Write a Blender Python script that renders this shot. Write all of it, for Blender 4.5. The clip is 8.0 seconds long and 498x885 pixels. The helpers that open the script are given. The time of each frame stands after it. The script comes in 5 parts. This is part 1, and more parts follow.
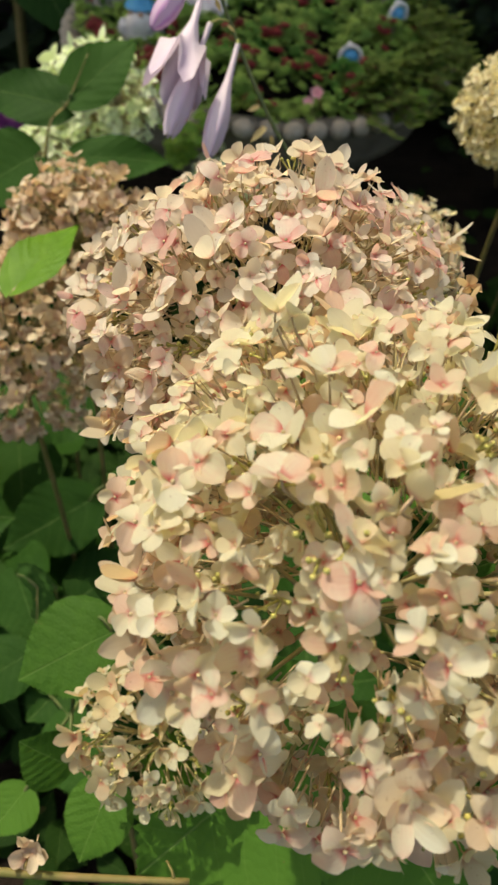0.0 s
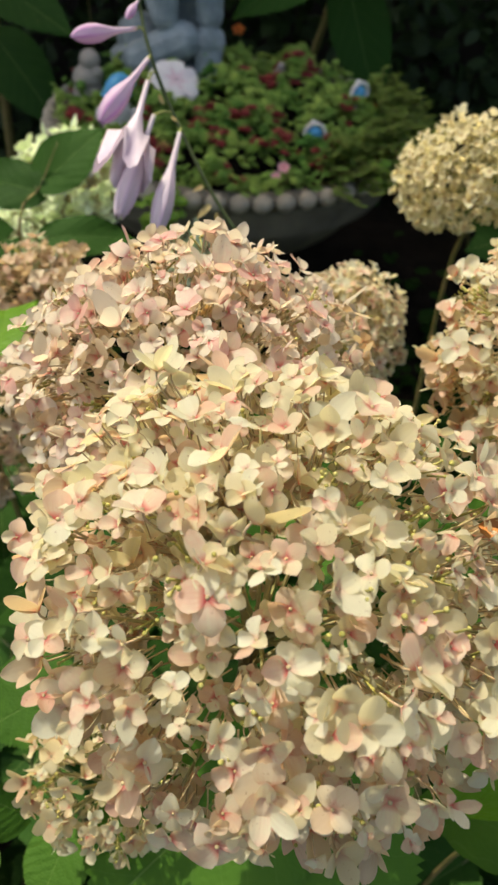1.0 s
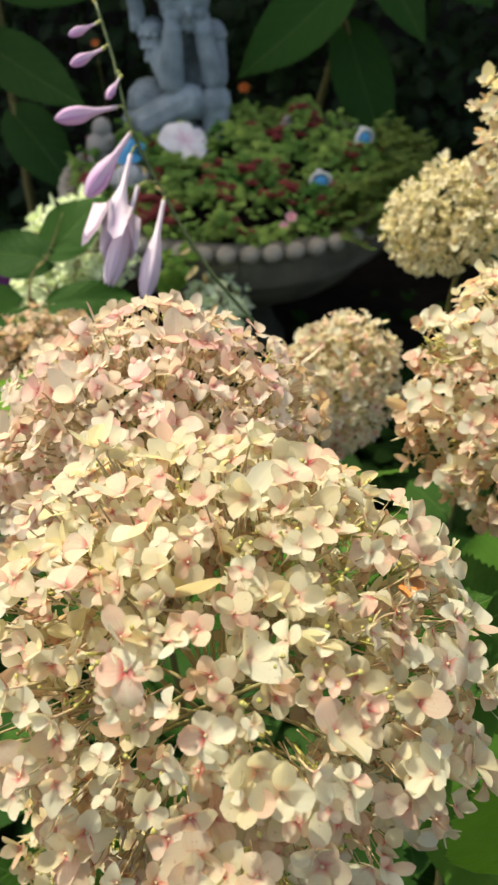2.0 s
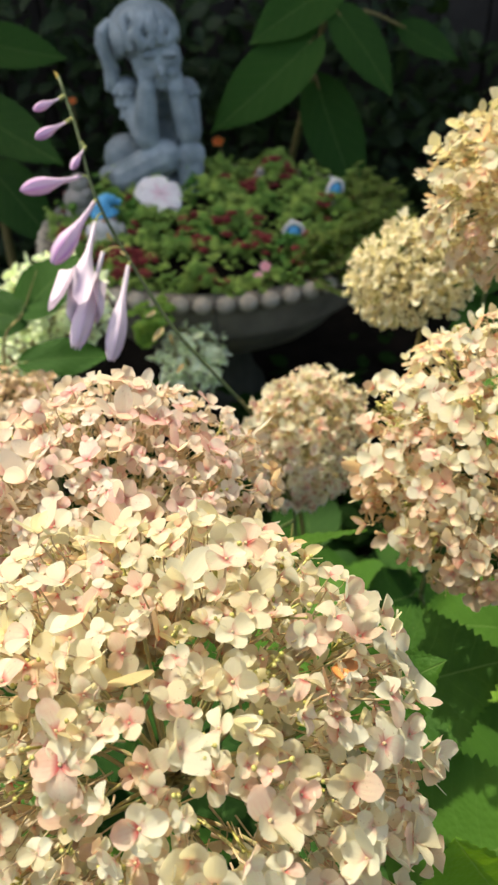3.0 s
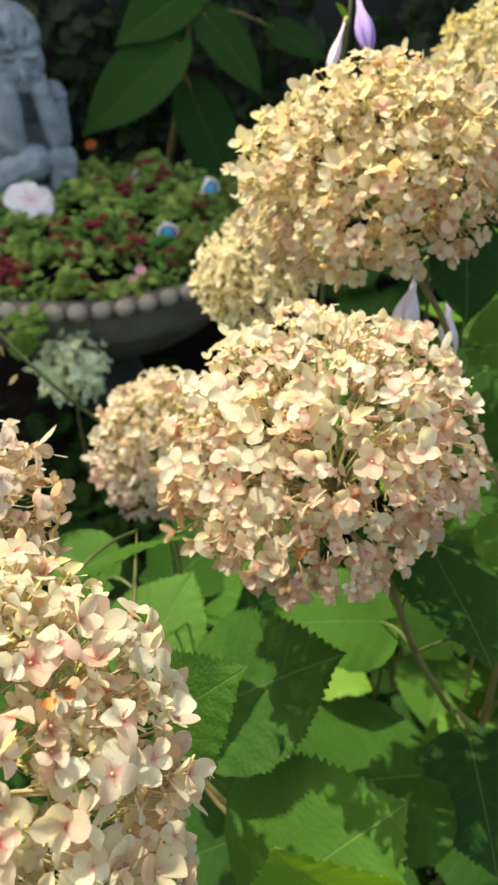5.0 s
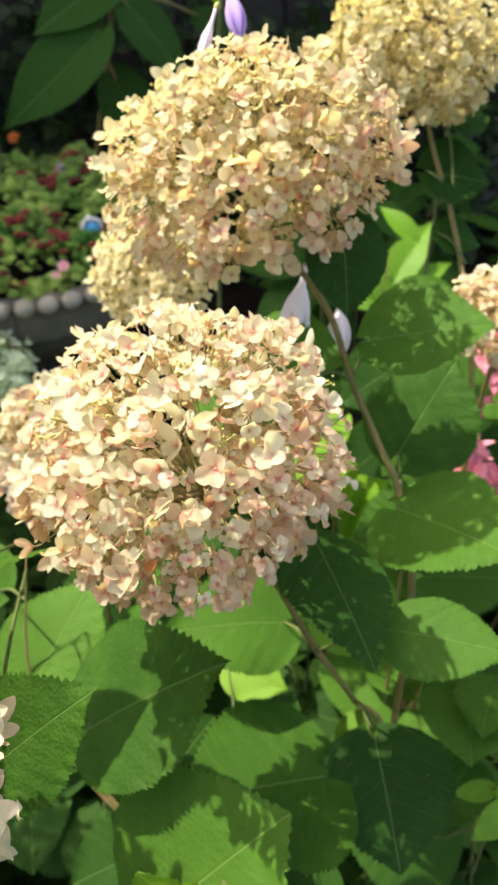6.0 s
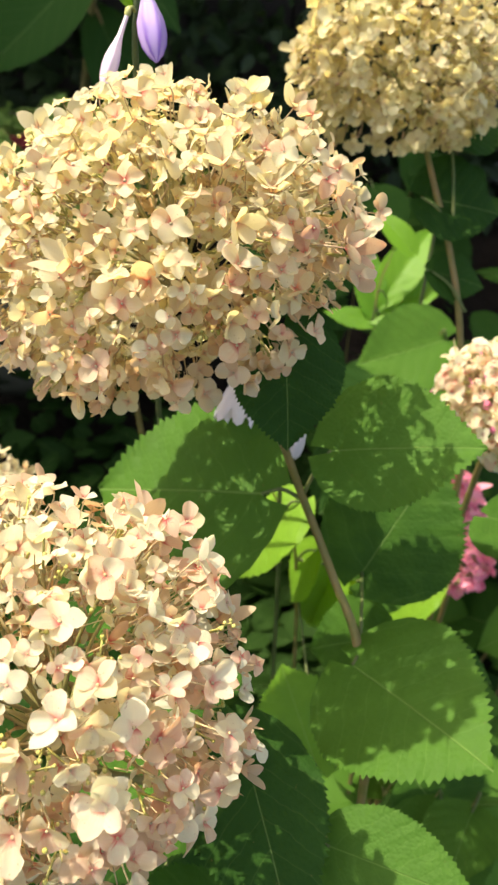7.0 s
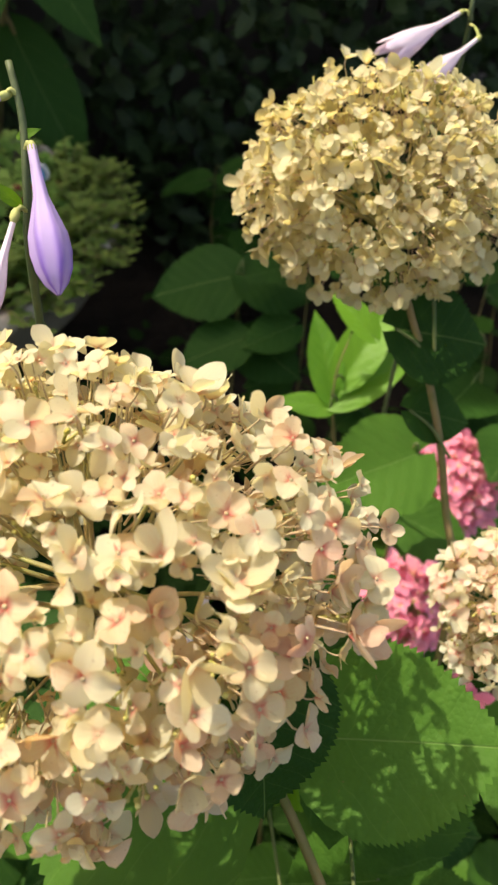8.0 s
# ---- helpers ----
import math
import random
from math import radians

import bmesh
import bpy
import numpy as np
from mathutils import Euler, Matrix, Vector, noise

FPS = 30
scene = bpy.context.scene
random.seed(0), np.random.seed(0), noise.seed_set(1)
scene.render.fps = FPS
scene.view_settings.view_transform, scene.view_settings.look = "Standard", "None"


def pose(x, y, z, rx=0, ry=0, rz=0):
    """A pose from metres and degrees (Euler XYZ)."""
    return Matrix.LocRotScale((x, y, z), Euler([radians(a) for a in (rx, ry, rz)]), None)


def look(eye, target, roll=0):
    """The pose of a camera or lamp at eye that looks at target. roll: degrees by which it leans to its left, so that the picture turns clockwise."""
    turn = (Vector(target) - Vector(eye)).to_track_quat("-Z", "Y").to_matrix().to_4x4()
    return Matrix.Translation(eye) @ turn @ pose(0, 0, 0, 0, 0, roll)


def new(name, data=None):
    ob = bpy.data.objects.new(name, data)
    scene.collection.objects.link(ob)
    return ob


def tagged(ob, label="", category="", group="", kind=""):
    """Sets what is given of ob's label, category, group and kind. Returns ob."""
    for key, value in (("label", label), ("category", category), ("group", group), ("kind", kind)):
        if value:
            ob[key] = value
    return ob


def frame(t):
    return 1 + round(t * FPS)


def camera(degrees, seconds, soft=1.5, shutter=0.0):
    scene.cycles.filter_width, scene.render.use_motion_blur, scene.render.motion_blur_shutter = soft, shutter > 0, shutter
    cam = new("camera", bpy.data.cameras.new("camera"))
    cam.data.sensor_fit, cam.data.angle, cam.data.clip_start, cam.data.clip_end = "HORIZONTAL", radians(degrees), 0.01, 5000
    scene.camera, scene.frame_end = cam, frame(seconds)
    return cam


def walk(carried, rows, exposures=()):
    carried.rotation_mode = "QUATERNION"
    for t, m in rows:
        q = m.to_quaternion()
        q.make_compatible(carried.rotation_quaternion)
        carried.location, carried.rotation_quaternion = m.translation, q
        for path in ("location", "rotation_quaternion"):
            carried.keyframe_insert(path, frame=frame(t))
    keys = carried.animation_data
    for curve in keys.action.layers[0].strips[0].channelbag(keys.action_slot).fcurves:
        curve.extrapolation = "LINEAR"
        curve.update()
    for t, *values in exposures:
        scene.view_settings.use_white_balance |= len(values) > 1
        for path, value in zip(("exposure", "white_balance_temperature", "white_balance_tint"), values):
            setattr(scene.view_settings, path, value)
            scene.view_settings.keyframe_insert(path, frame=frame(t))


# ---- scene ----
# ---- camera ----
cam = camera(36, 8.0, 2.3)
cam.data.dof.use_dof, cam.data.dof.focus_distance, cam.data.dof.aperture_fstop = True, 0.26, 28.0
PATH = [
    (0, (-0.0355, 0.0216, 1.0806), (-0.0255, 0.6830, 0.3306), 7.46),
    (0.5, (-0.0161, 0.0092, 1.0844), (0.0016, 0.7074, 0.3687), 6.96),
    (1, (0.0000, -0.0000, 1.1000), (0.0000, 0.7202, 0.4063), 4.67),
    (2.3, (0.0444, 0.0012, 1.1134), (-0.0136, 0.7664, 0.4723), -1.97),
    (2.5, (0.0494, 0.0009, 1.1140), (0.0010, 0.7746, 0.4823), -1.58),
    (3, (0.0503, 0.0054, 1.1283), (0.0092, 0.7922, 0.5124), -1.96),
    (3.5, (0.0622, 0.0103, 1.1257), (0.0370, 0.8004, 0.5133), -2.16),
    (4, (0.0699, 0.0130, 1.1241), (0.0619, 0.8056, 0.5144), -2.15),
    (4.5, (0.0856, 0.0145, 1.1235), (0.1103, 0.8061, 0.5130), -1.75),
    (5, (0.1109, 0.0166, 1.1190), (0.1748, 0.8019, 0.5033), -1.10),
    (5.2, (0.1217, 0.0169, 1.1166), (0.2002, 0.8003, 0.5000), -0.98),
    (6.3, (0.1779, 0.0414, 1.1144), (0.3008, 0.8011, 0.4758), -0.23),
    (6.5, (0.1917, 0.0756, 1.1166), (0.3156, 0.8182, 0.4585), 0.16),
    (7, (0.2312, 0.1776, 1.1245), (0.3305, 0.9006, 0.4408), 0.77),
    (7.3, (0.2420, 0.2335, 1.1325), (0.3390, 0.9587, 0.4508), 1.02),
    (7.5, (0.2483, 0.2568, 1.1445), (0.3486, 0.9712, 0.4520), 1.19),
    (7.7, (0.2525, 0.2814, 1.1451), (0.3785, 0.9934, 0.4543), 1.65),
    (8, (0.2501, 0.3406, 1.1517), (0.4203, 1.0331, 0.4506), 2.74),
]
EXPOSURES = [(0, 0.74, 8050, 6.5), (1, 0.88, 7820, 7), (2.5, 1.17, 7600, 8), (4.5, 1.39, 7550, 9), (5.2, 1.48, 7600, 9), (6.5, 1.82, 7830, 10), (7.2, 1.60, 7970, 11), (8, 1.34, 7930, 12)]
walk(cam, [(t, look(eye, target, roll)) for t, eye, target, roll in PATH], EXPOSURES)

# ---- light ----
SUN_FROM = Vector((-0.36, 0.30, 0.88)).normalized()
world = bpy.data.worlds.new("sky")
scene.world = world
world.use_nodes = True
wn = world.node_tree.nodes
sky = wn.new("ShaderNodeTexSky")
sky.sky_type = "NISHITA"
sky.sun_disc = False
sky.sun_elevation = math.asin(SUN_FROM.z)
sky.sun_rotation = math.atan2(SUN_FROM.x, SUN_FROM.y)
sky.air_density, sky.dust_density, sky.ozone_density = 0.9, 3.5, 0.6
wn["Background"].inputs["Strength"].default_value = 0.156
world.node_tree.links.new(sky.outputs["Color"], wn["Background"].inputs["Color"])
sun = new("sun", bpy.data.lights.new("sun", "SUN"))
sun.data.energy, sun.data.angle, sun.data.color = 2.42, radians(0.5), (1.0, 0.985, 0.945)
sun.matrix_world = look((0, 0, 0), -SUN_FROM)


# ---- materials ----
def material(name, rough=0.6, spec=0.4):
    m = bpy.data.materials.new(name)
    m.use_nodes = True
    t = m.node_tree
    b = t.nodes["Principled BSDF"]
    b.inputs["Roughness"].default_value = rough
    b.inputs["Specular IOR Level"].default_value = spec
    return m, t, b


def node(t, kind, **values):
    n = t.nodes.new("ShaderNode" + kind)
    for key, value in values.items():
        n.inputs[key].default_value = value
    return n


def ramp(t, source, *stops):
    n = t.nodes.new("ShaderNodeValToRGB")
    e = n.color_ramp.elements
    while len(e) < len(stops):
        e.new(0.5)
    for item, (at, colour) in zip(e, stops):
        item.position, item.color = at, (*colour, 1)
    t.links.new(source, n.inputs["Fac"])
    return n.outputs["Color"]


def mix(t, fac, a, b, how="MIX"):
    n = t.nodes.new("ShaderNodeMix")
    n.data_type, n.blend_type = "RGBA", how
    for socket, value in ((n.inputs["Factor"], fac), (n.inputs["A"], a), (n.inputs["B"], b)):
        if isinstance(value, bpy.types.NodeSocket):
            t.links.new(value, socket)
        elif isinstance(value, tuple):
            socket.default_value = (*value, 1)
        else:
            socket.default_value = value
    return n.outputs["Result"]


def calc(t, how, a, b=0.0, clamp=False):
    n = t.nodes.new("ShaderNodeMath")
    n.operation, n.use_clamp = how, clamp
    for socket, value in zip(n.inputs, (a, b)):
        if isinstance(value, bpy.types.NodeSocket):
            t.links.new(value, socket)
        else:
            socket.default_value = value
    return n.outputs["Value"]


def noise_of(t, scale, detail=3.0, rough=0.55):
    c = t.nodes.new("ShaderNodeTexCoord")
    n = node(t, "TexNoise", Scale=scale, Detail=detail, Roughness=rough)
    t.links.new(c.outputs["Object"], n.inputs["Vector"])
    return n.outputs["Fac"]


def relief(t, b, height, strength, distance):
    n = node(t, "Bump", Strength=strength, Distance=distance)
    t.links.new(height, n.inputs["Height"])
    t.links.new(n.outputs["Normal"], b.inputs["Normal"])
    return n.outputs["Normal"]


def thin(t, b, colour, tint, share):
    """Lets part of the light pass through a thin blade."""
    tr = t.nodes.new("ShaderNodeBsdfTranslucent")
    t.links.new(mix(t, 1.0, colour, tint, "MULTIPLY"), tr.inputs["Color"])
    mx = node(t, "MixShader", Fac=share)
    t.links.new(b.outputs["BSDF"], mx.inputs[1])
    t.links.new(tr.outputs["BSDF"], mx.inputs[2])
    t.links.new(mx.outputs["Shader"], t.nodes["Material Output"].inputs["Surface"])


def random_of(t, islands=False):
    if islands:
        return t.nodes.new("ShaderNodeNewGeometry").outputs["Random Per Island"]
    return t.nodes.new("ShaderNodeObjectInfo").outputs["Random"]


def sepal_material(name, pale, tan, blush, centre, blush_share, through_tint=(1.03, 0.91, 0.70), share_through=0.40):
    """A hydrangea sepal: pale blade, blush towards the rim of some, tinted throat, fine veins. u runs across, v from the throat out."""
    m, t, b = material(name, 0.62, 0.25)
    uv = t.nodes.new("ShaderNodeUVMap")
    sep = t.nodes.new("ShaderNodeSeparateXYZ")
    t.links.new(uv.outputs["UV"], sep.inputs["Vector"])
    v, u = sep.outputs["Y"], sep.outputs["X"]
    rnd = random_of(t)
    one = random_of(t, True)
    again = calc(t, "FRACT", calc(t, "ADD", calc(t, "MULTIPLY", rnd, 37.7), calc(t, "MULTIPLY", one, 0.45)))
    base = mix(t, calc(t, "POWER", calc(t, "FRACT", calc(t, "ADD", rnd, calc(t, "MULTIPLY", one, 0.4))), 1.7), pale, tan)
    patch = noise_of(t, 1.1, 3.0)
    share = calc(t, "MULTIPLY", calc(t, "SUBTRACT", calc(t, "ADD", again, patch), 1.58 - blush_share), 2.0, True)
    base = mix(t, calc(t, "MULTIPLY", share, 0.82), base, blush)
    throat = calc(t, "MULTIPLY", calc(t, "SUBTRACT", 0.30, v), 3.0, True)
    base = mix(t, calc(t, "MULTIPLY", throat, calc(t, "ADD", calc(t, "MULTIPLY", again, 1.2), 0.22), True), base, centre)
    ray = calc(t, "MULTIPLY", calc(t, "SUBTRACT", calc(t, "SINE", calc(t, "ADD", calc(t, "MULTIPLY", u, 37.0), calc(t, "MULTIPLY", patch, 7.0))), 0.25), calc(t, "SUBTRACT", 0.80, v), True)
    base = mix(t, calc(t, "MULTIPLY", ray, calc(t, "MULTIPLY", again, 0.55)), base, mix(t, 0.5, blush, centre))
    streak = calc(t, "MULTIPLY", calc(t, "SINE", calc(t, "ADD", calc(t, "MULTIPLY", u, 44.0), calc(t, "MULTIPLY", patch, 5.0))), v)
    base = mix(t, calc(t, "MULTIPLY", streak, 0.10, True), base, tan)
    rim = calc(t, "MULTIPLY", calc(t, "SUBTRACT", v, 0.84), 2.6, True)
    base = mix(t, calc(t, "MULTIPLY", rim, again), base, blush)
    fleck = calc(t, "GREATER_THAN", noise_of(t, 7.0, 1.0), 0.74)
    base = mix(t, calc(t, "MULTIPLY", fleck, 0.45), base, (0.36, 0.20, 0.10))
    t.links.new(base, b.inputs["Base Color"])
    vein = calc(t, "SINE", calc(t, "MULTIPLY", u, 26.0))
    relief(t, b, calc(t, "ADD", vein, calc(t, "MULTIPLY", noise_of(t, 2.6), 2.0)), 0.10, 0.0002)
    thin(t, b, base, through_tint, share_through)
    return m


def leaf_material(name, dark, light, share=0.36, rough=0.48, veins=8.0, spec=0.45, islands=False):
    m, t, b = material(name, rough, spec)
    uv = t.nodes.new("ShaderNodeUVMap")
    sep = t.nodes.new("ShaderNodeSeparateXYZ")
    t.links.new(uv.outputs["UV"], sep.inputs["Vector"])
    side = calc(t, "ABSOLUTE", calc(t, "SUBTRACT", sep.outputs["X"], 0.5))
    rnd = random_of(t, islands)
    base = mix(t, rnd, dark, light)
    base = mix(t, calc(t, "MULTIPLY", calc(t, "SUBTRACT", noise_of(t, 4.0, 4.0), 0.45), 1.6, True), base, light)
    phase = calc(t, "FRACT", calc(t, "MULTIPLY", calc(t, "SUBTRACT", sep.outputs["Y"], calc(t, "SUBTRACT", calc(t, "MULTIPLY", calc(t, "POWER", side, 1.12), 0.80), calc(t, "MULTIPLY", noise_of(t, 5.0, 2.0), 0.09))), veins))
    rib = calc(t, "SUBTRACT", 1.0, calc(t, "MULTIPLY", calc(t, "ABSOLUTE", calc(t, "SUBTRACT", phase, 0.5)), 26.0), True)
    mid = calc(t, "SUBTRACT", 1.0, calc(t, "MULTIPLY", side, 130.0), True)
    line = calc(t, "MAXIMUM", mid, calc(t, "MULTIPLY", rib, 0.20))
    base = mix(t, calc(t, "MULTIPLY", line, 0.42), base, (0.20, 0.30, 0.10))
    speck = calc(t, "GREATER_THAN", noise_of(t, 40.0, 1.0), 0.78)
    base = mix(t, calc(t, "MULTIPLY", speck, 0.5), base, (0.13, 0.10, 0.04))
    t.links.new(base, b.inputs["Base Color"])
    puff = calc(t, "ABSOLUTE", calc(t, "SUBTRACT", phase, 0.5))
    h = calc(t, "SUBTRACT", calc(t, "ADD", calc(t, "MULTIPLY", noise_of(t, 16.0, 3.0), 0.45), 0.0), calc(t, "SUBTRACT", calc(t, "MULTIPLY", mid, 0.8), calc(t, "MULTIPLY", puff, 0.9)))
    cells = t.nodes.new("ShaderNodeTexVoronoi")
    cells.inputs["Scale"].default_value = 34.0
    t.links.new(t.nodes.new("ShaderNodeTexCoord").outputs["Object"], cells.inputs["Vector"])
    h = calc(t, "SUBTRACT", h, calc(t, "MULTIPLY", cells.outputs["Distance"], 0.5))
    relief(t, b, h, 0.5, 0.0016)
    thin(t, b, base, (2.5, 2.2, 0.7), share)
    return m


def plain_material(name, low, high, scale, rough=0.7, bump=0.3, depth=0.002, spec=0.3, fine=None, islands=False):
    m, t, b = material(name, rough, spec)
    base = ramp(t, noise_of(t, scale, 5.0), (0.32, low), (0.68, high))
    if fine:
        base = mix(t, calc(t, "MULTIPLY", noise_of(t, scale * 9, 3.0), 0.5), base, fine)
    rnd = random_of(t, islands)
    base = mix(t, 1.0, base, ramp(t, rnd, (0.0, (0.78, 0.78, 0.78)), (1.0, (1.0, 1.0, 1.0))), "MULTIPLY")
    t.links.new(base, b.inputs["Base Color"])
    relief(t, b, noise_of(t, scale * 5, 5.0), bump, depth)
    return m


SEPAL_CREAM = sepal_material("sepal_cream", (0.80, 0.815, 0.66), (0.72, 0.66, 0.43), (0.77, 0.50, 0.40), (0.60, 0.09, 0.10), 0.52, (0.99, 0.92, 0.68), 0.60)
SEPAL_PINK = sepal_material("sepal_pink", (0.81, 0.795, 0.69), (0.76, 0.67, 0.52), (0.79, 0.47, 0.43), (0.58, 0.09, 0.11), 0.55, (0.98, 0.91, 0.75), 0.60)
SEPAL_PEACH = sepal_material("sepal_peach", (0.75, 0.745, 0.55), (0.69, 0.60, 0.36), (0.76, 0.53, 0.35), (0.58, 0.12, 0.10), 0.50, (1.0, 0.91, 0.60), 0.60)
SEPAL_ROSE = sepal_material("sepal_rose", (0.78, 0.70, 0.52), (0.70, 0.54, 0.37), (0.70, 0.41, 0.32), (0.55, 0.09, 0.10), 0.54, (1.0, 0.87, 0.60), 0.60)
SEPAL_YELLOW = sepal_material("sepal_yellow", (0.75, 0.73, 0.49), (0.64, 0.56, 0.30), (0.70, 0.49, 0.27), (0.52, 0.36, 0.15), 0.30, (0.97, 0.91, 0.60), 0.58)
SEPAL_PALE = sepal_material("sepal_pale", (0.81, 0.79, 0.58), (0.77, 0.71, 0.47), (0.74, 0.57, 0.38), (0.54, 0.36, 0.15), 0.24, (0.98, 0.92, 0.66), 0.58)
# Browner sepals put half shade into two heads; also a withered flower's colour.
SEPAL_TAN = sepal_material("sepal_tan", (0.74, 0.64, 0.46), (0.52, 0.39, 0.25), (0.60, 0.40, 0.31), (0.40, 0.16, 0.11), 0.5, (0.98, 0.86, 0.62), 0.45)
SEPAL_MAGENTA = sepal_material("sepal_magenta", (0.86, 0.36, 0.46), (0.76, 0.22, 0.34), (0.88, 0.54, 0.55), (0.75, 0.50, 0.25), 0.34, (1.0, 0.82, 0.88))
SEPAL_GREEN = sepal_material("sepal_green", (0.86, 0.91, 0.68), (0.76, 0.86, 0.52), (0.62, 0.66, 0.44), (0.45, 0.55, 0.25), 0.2, (0.95, 1.0, 0.8))
PEDICEL = plain_material("pedicel", (0.42, 0.40, 0.18), (0.58, 0.38, 0.27), 0.8, 0.6, 0.1, spec=0.25)
STALK = plain_material("flower_stalk", (0.26, 0.27, 0.09), (0.42, 0.33, 0.17), 40.0, 0.55, 0.1)
BUD = plain_material("fertile_bud", (0.32, 0.32, 0.07), (0.50, 0.44, 0.15), 200.0, 0.6, 0.2, 0.0005, islands=True)
DRY = plain_material("dried_petal", (0.40, 0.145, 0.035), (0.60, 0.27, 0.08), 120.0, 0.7, 0.5, 0.001)
STEM = plain_material("stem", (0.14, 0.145, 0.035), (0.25, 0.175, 0.07), 70.0, 0.6, 0.3, 0.0006)
LEAF = leaf_material("hydrangea_leaf", (0.025, 0.076, 0.010), (0.058, 0.145, 0.019), 0.20, 0.58, 7.0, 0.09)
# Yellower, brighter copy of the leaf, also used to show sunlit leaves.
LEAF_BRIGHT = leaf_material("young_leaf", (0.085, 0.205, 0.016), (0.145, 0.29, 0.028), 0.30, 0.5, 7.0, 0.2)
LEAF_FRESH = leaf_material("fresh_leaf", (0.055, 0.170, 0.010), (0.100, 0.240, 0.016), 0.30, 0.46, 6.0, 0.22)
# Darkened copy of the hydrangea leaf, standing in for leaves in shade.
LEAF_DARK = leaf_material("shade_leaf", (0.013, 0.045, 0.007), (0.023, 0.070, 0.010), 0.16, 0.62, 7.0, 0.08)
# Near-black leaf colour for the unlit gaps down at the soil.
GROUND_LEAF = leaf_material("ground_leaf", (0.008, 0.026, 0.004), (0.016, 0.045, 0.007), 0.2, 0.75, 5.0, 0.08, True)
BUSH_LEAF = leaf_material("bush_leaf", (0.07, 0.13, 0.025), (0.16, 0.22, 0.05), 0.25, 0.6, 4.0, 0.15, True)
# Leaf tone pushed near black for the shade along the wall.
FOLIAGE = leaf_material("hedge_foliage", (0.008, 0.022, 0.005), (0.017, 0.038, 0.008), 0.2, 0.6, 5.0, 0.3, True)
def hosta_material(name, pale, deep, amount):
    """A hosta petal: pale between darker veins that run its length."""
    m, t, b = material(name, 0.5, 0.3)
    uv = t.nodes.new("ShaderNodeUVMap")
    sep = t.nodes.new("ShaderNodeSeparateXYZ")
    t.links.new(uv.outputs["UV"], sep.inputs["Vector"])
    wave = calc(t, "ADD", calc(t, "MULTIPLY", sep.outputs["X"], 12.566), calc(t, "MULTIPLY", noise_of(t, 90.0), 2.0))
    line = calc(t, "POWER", calc(t, "ADD", calc(t, "MULTIPLY", calc(t, "SINE", wave), 0.5), 0.5), 2.2)
    out = calc(t, "MULTIPLY", calc(t, "SUBTRACT", sep.outputs["Y"], 0.36), 2.4, True)
    base = mix(t, calc(t, "MULTIPLY", calc(t, "ADD", calc(t, "MULTIPLY", line, 0.6), 0.4), calc(t, "MULTIPLY", out, amount)), pale, deep)
    t.links.new(base, b.inputs["Base Color"])
    relief(t, b, line, 0.25, 0.0004)
    thin(t, b, base, (1.0, 0.95, 1.0), 0.35)
    return m


HOSTA = hosta_material("hosta_petal", (0.80, 0.72, 0.76), (0.58, 0.45, 0.61), 0.7)
HOSTA_DEEP = hosta_material("hosta_bud_petal", (0.60, 0.48, 0.72), (0.22, 0.12, 0.46), 1.0)
HOSTA_MAUVE = hosta_material("hosta_mauve_petal", (0.74, 0.62, 0.70), (0.46, 0.22, 0.48), 0.95)
HOSTA_WHITE = sepal_material("hosta_white_petal", (0.86, 0.83, 0.86), (0.80, 0.75, 0.82), (0.84, 0.78, 0.84), (0.84, 0.80, 0.80), 0.3, (1.0, 0.97, 1.0))
TAN_BRACT = leaf_material("tan_bract", (0.34, 0.25, 0.10), (0.52, 0.42, 0.22), 0.3, 0.6, 5.0, 0.2)
PETIOLE = plain_material("leaf_stalk", (0.07, 0.115, 0.03), (0.13, 0.15, 0.05), 60.0, 0.6, 0.2, 0.0005)
HOSTA_STEM = plain_material("hosta_stalk", (0.055, 0.085, 0.03), (0.10, 0.125, 0.05), 90.0, 0.5, 0.15)
BRACT = plain_material("bract", (0.26, 0.32, 0.08), (0.44, 0.42, 0.16), 90.0, 0.6, 0.15)
SOIL = plain_material("soil", (0.006, 0.005, 0.004), (0.018, 0.014, 0.010), 9.0, 0.95, 0.8, 0.02, 0.05, (0.026, 0.020, 0.015))
CONCRETE = plain_material("weathered_concrete", (0.11, 0.094, 0.066), (0.21, 0.180, 0.130), 14.0, 0.9, 0.5, 0.003, 0.2, (0.12, 0.12, 0.105))
# Concrete darkened in colour, in place of the shade around the pedestal.
SHADED_STONE = plain_material("damp_stone", (0.035, 0.036, 0.026), (0.075, 0.07, 0.055), 12.0, 0.85, 0.5, 0.003, 0.15, (0.03, 0.04, 0.02))
BEAD = plain_material("worn_bead", (0.27, 0.24, 0.18), (0.48, 0.43, 0.34), 30.0, 0.9, 0.4, 0.002, 0.2, (0.24, 0.21, 0.17))
STATUE = plain_material("statue_stone", (0.19, 0.24, 0.26), (0.47, 0.54, 0.56), 16.0, 0.85, 0.35, 0.002, 0.25, (0.13, 0.17, 0.19))
WOOD = plain_material("fence_wood", (0.030, 0.026, 0.022), (0.060, 0.052, 0.045), 5.0, 0.85, 0.4, 0.004, 0.2, (0.02, 0.018, 0.016))
PAVING = plain_material("paving_stone", (0.22, 0.22, 0.225), (0.34, 0.34, 0.345), 8.0, 0.9, 0.4, 0.003, 0.2, (0.17, 0.17, 0.17))
SEDUM = plain_material("sedum", (0.06, 0.20, 0.020), (0.38, 0.50, 0.10), 9.0, 0.55, 0.15, 0.001, 0.35, islands=True)
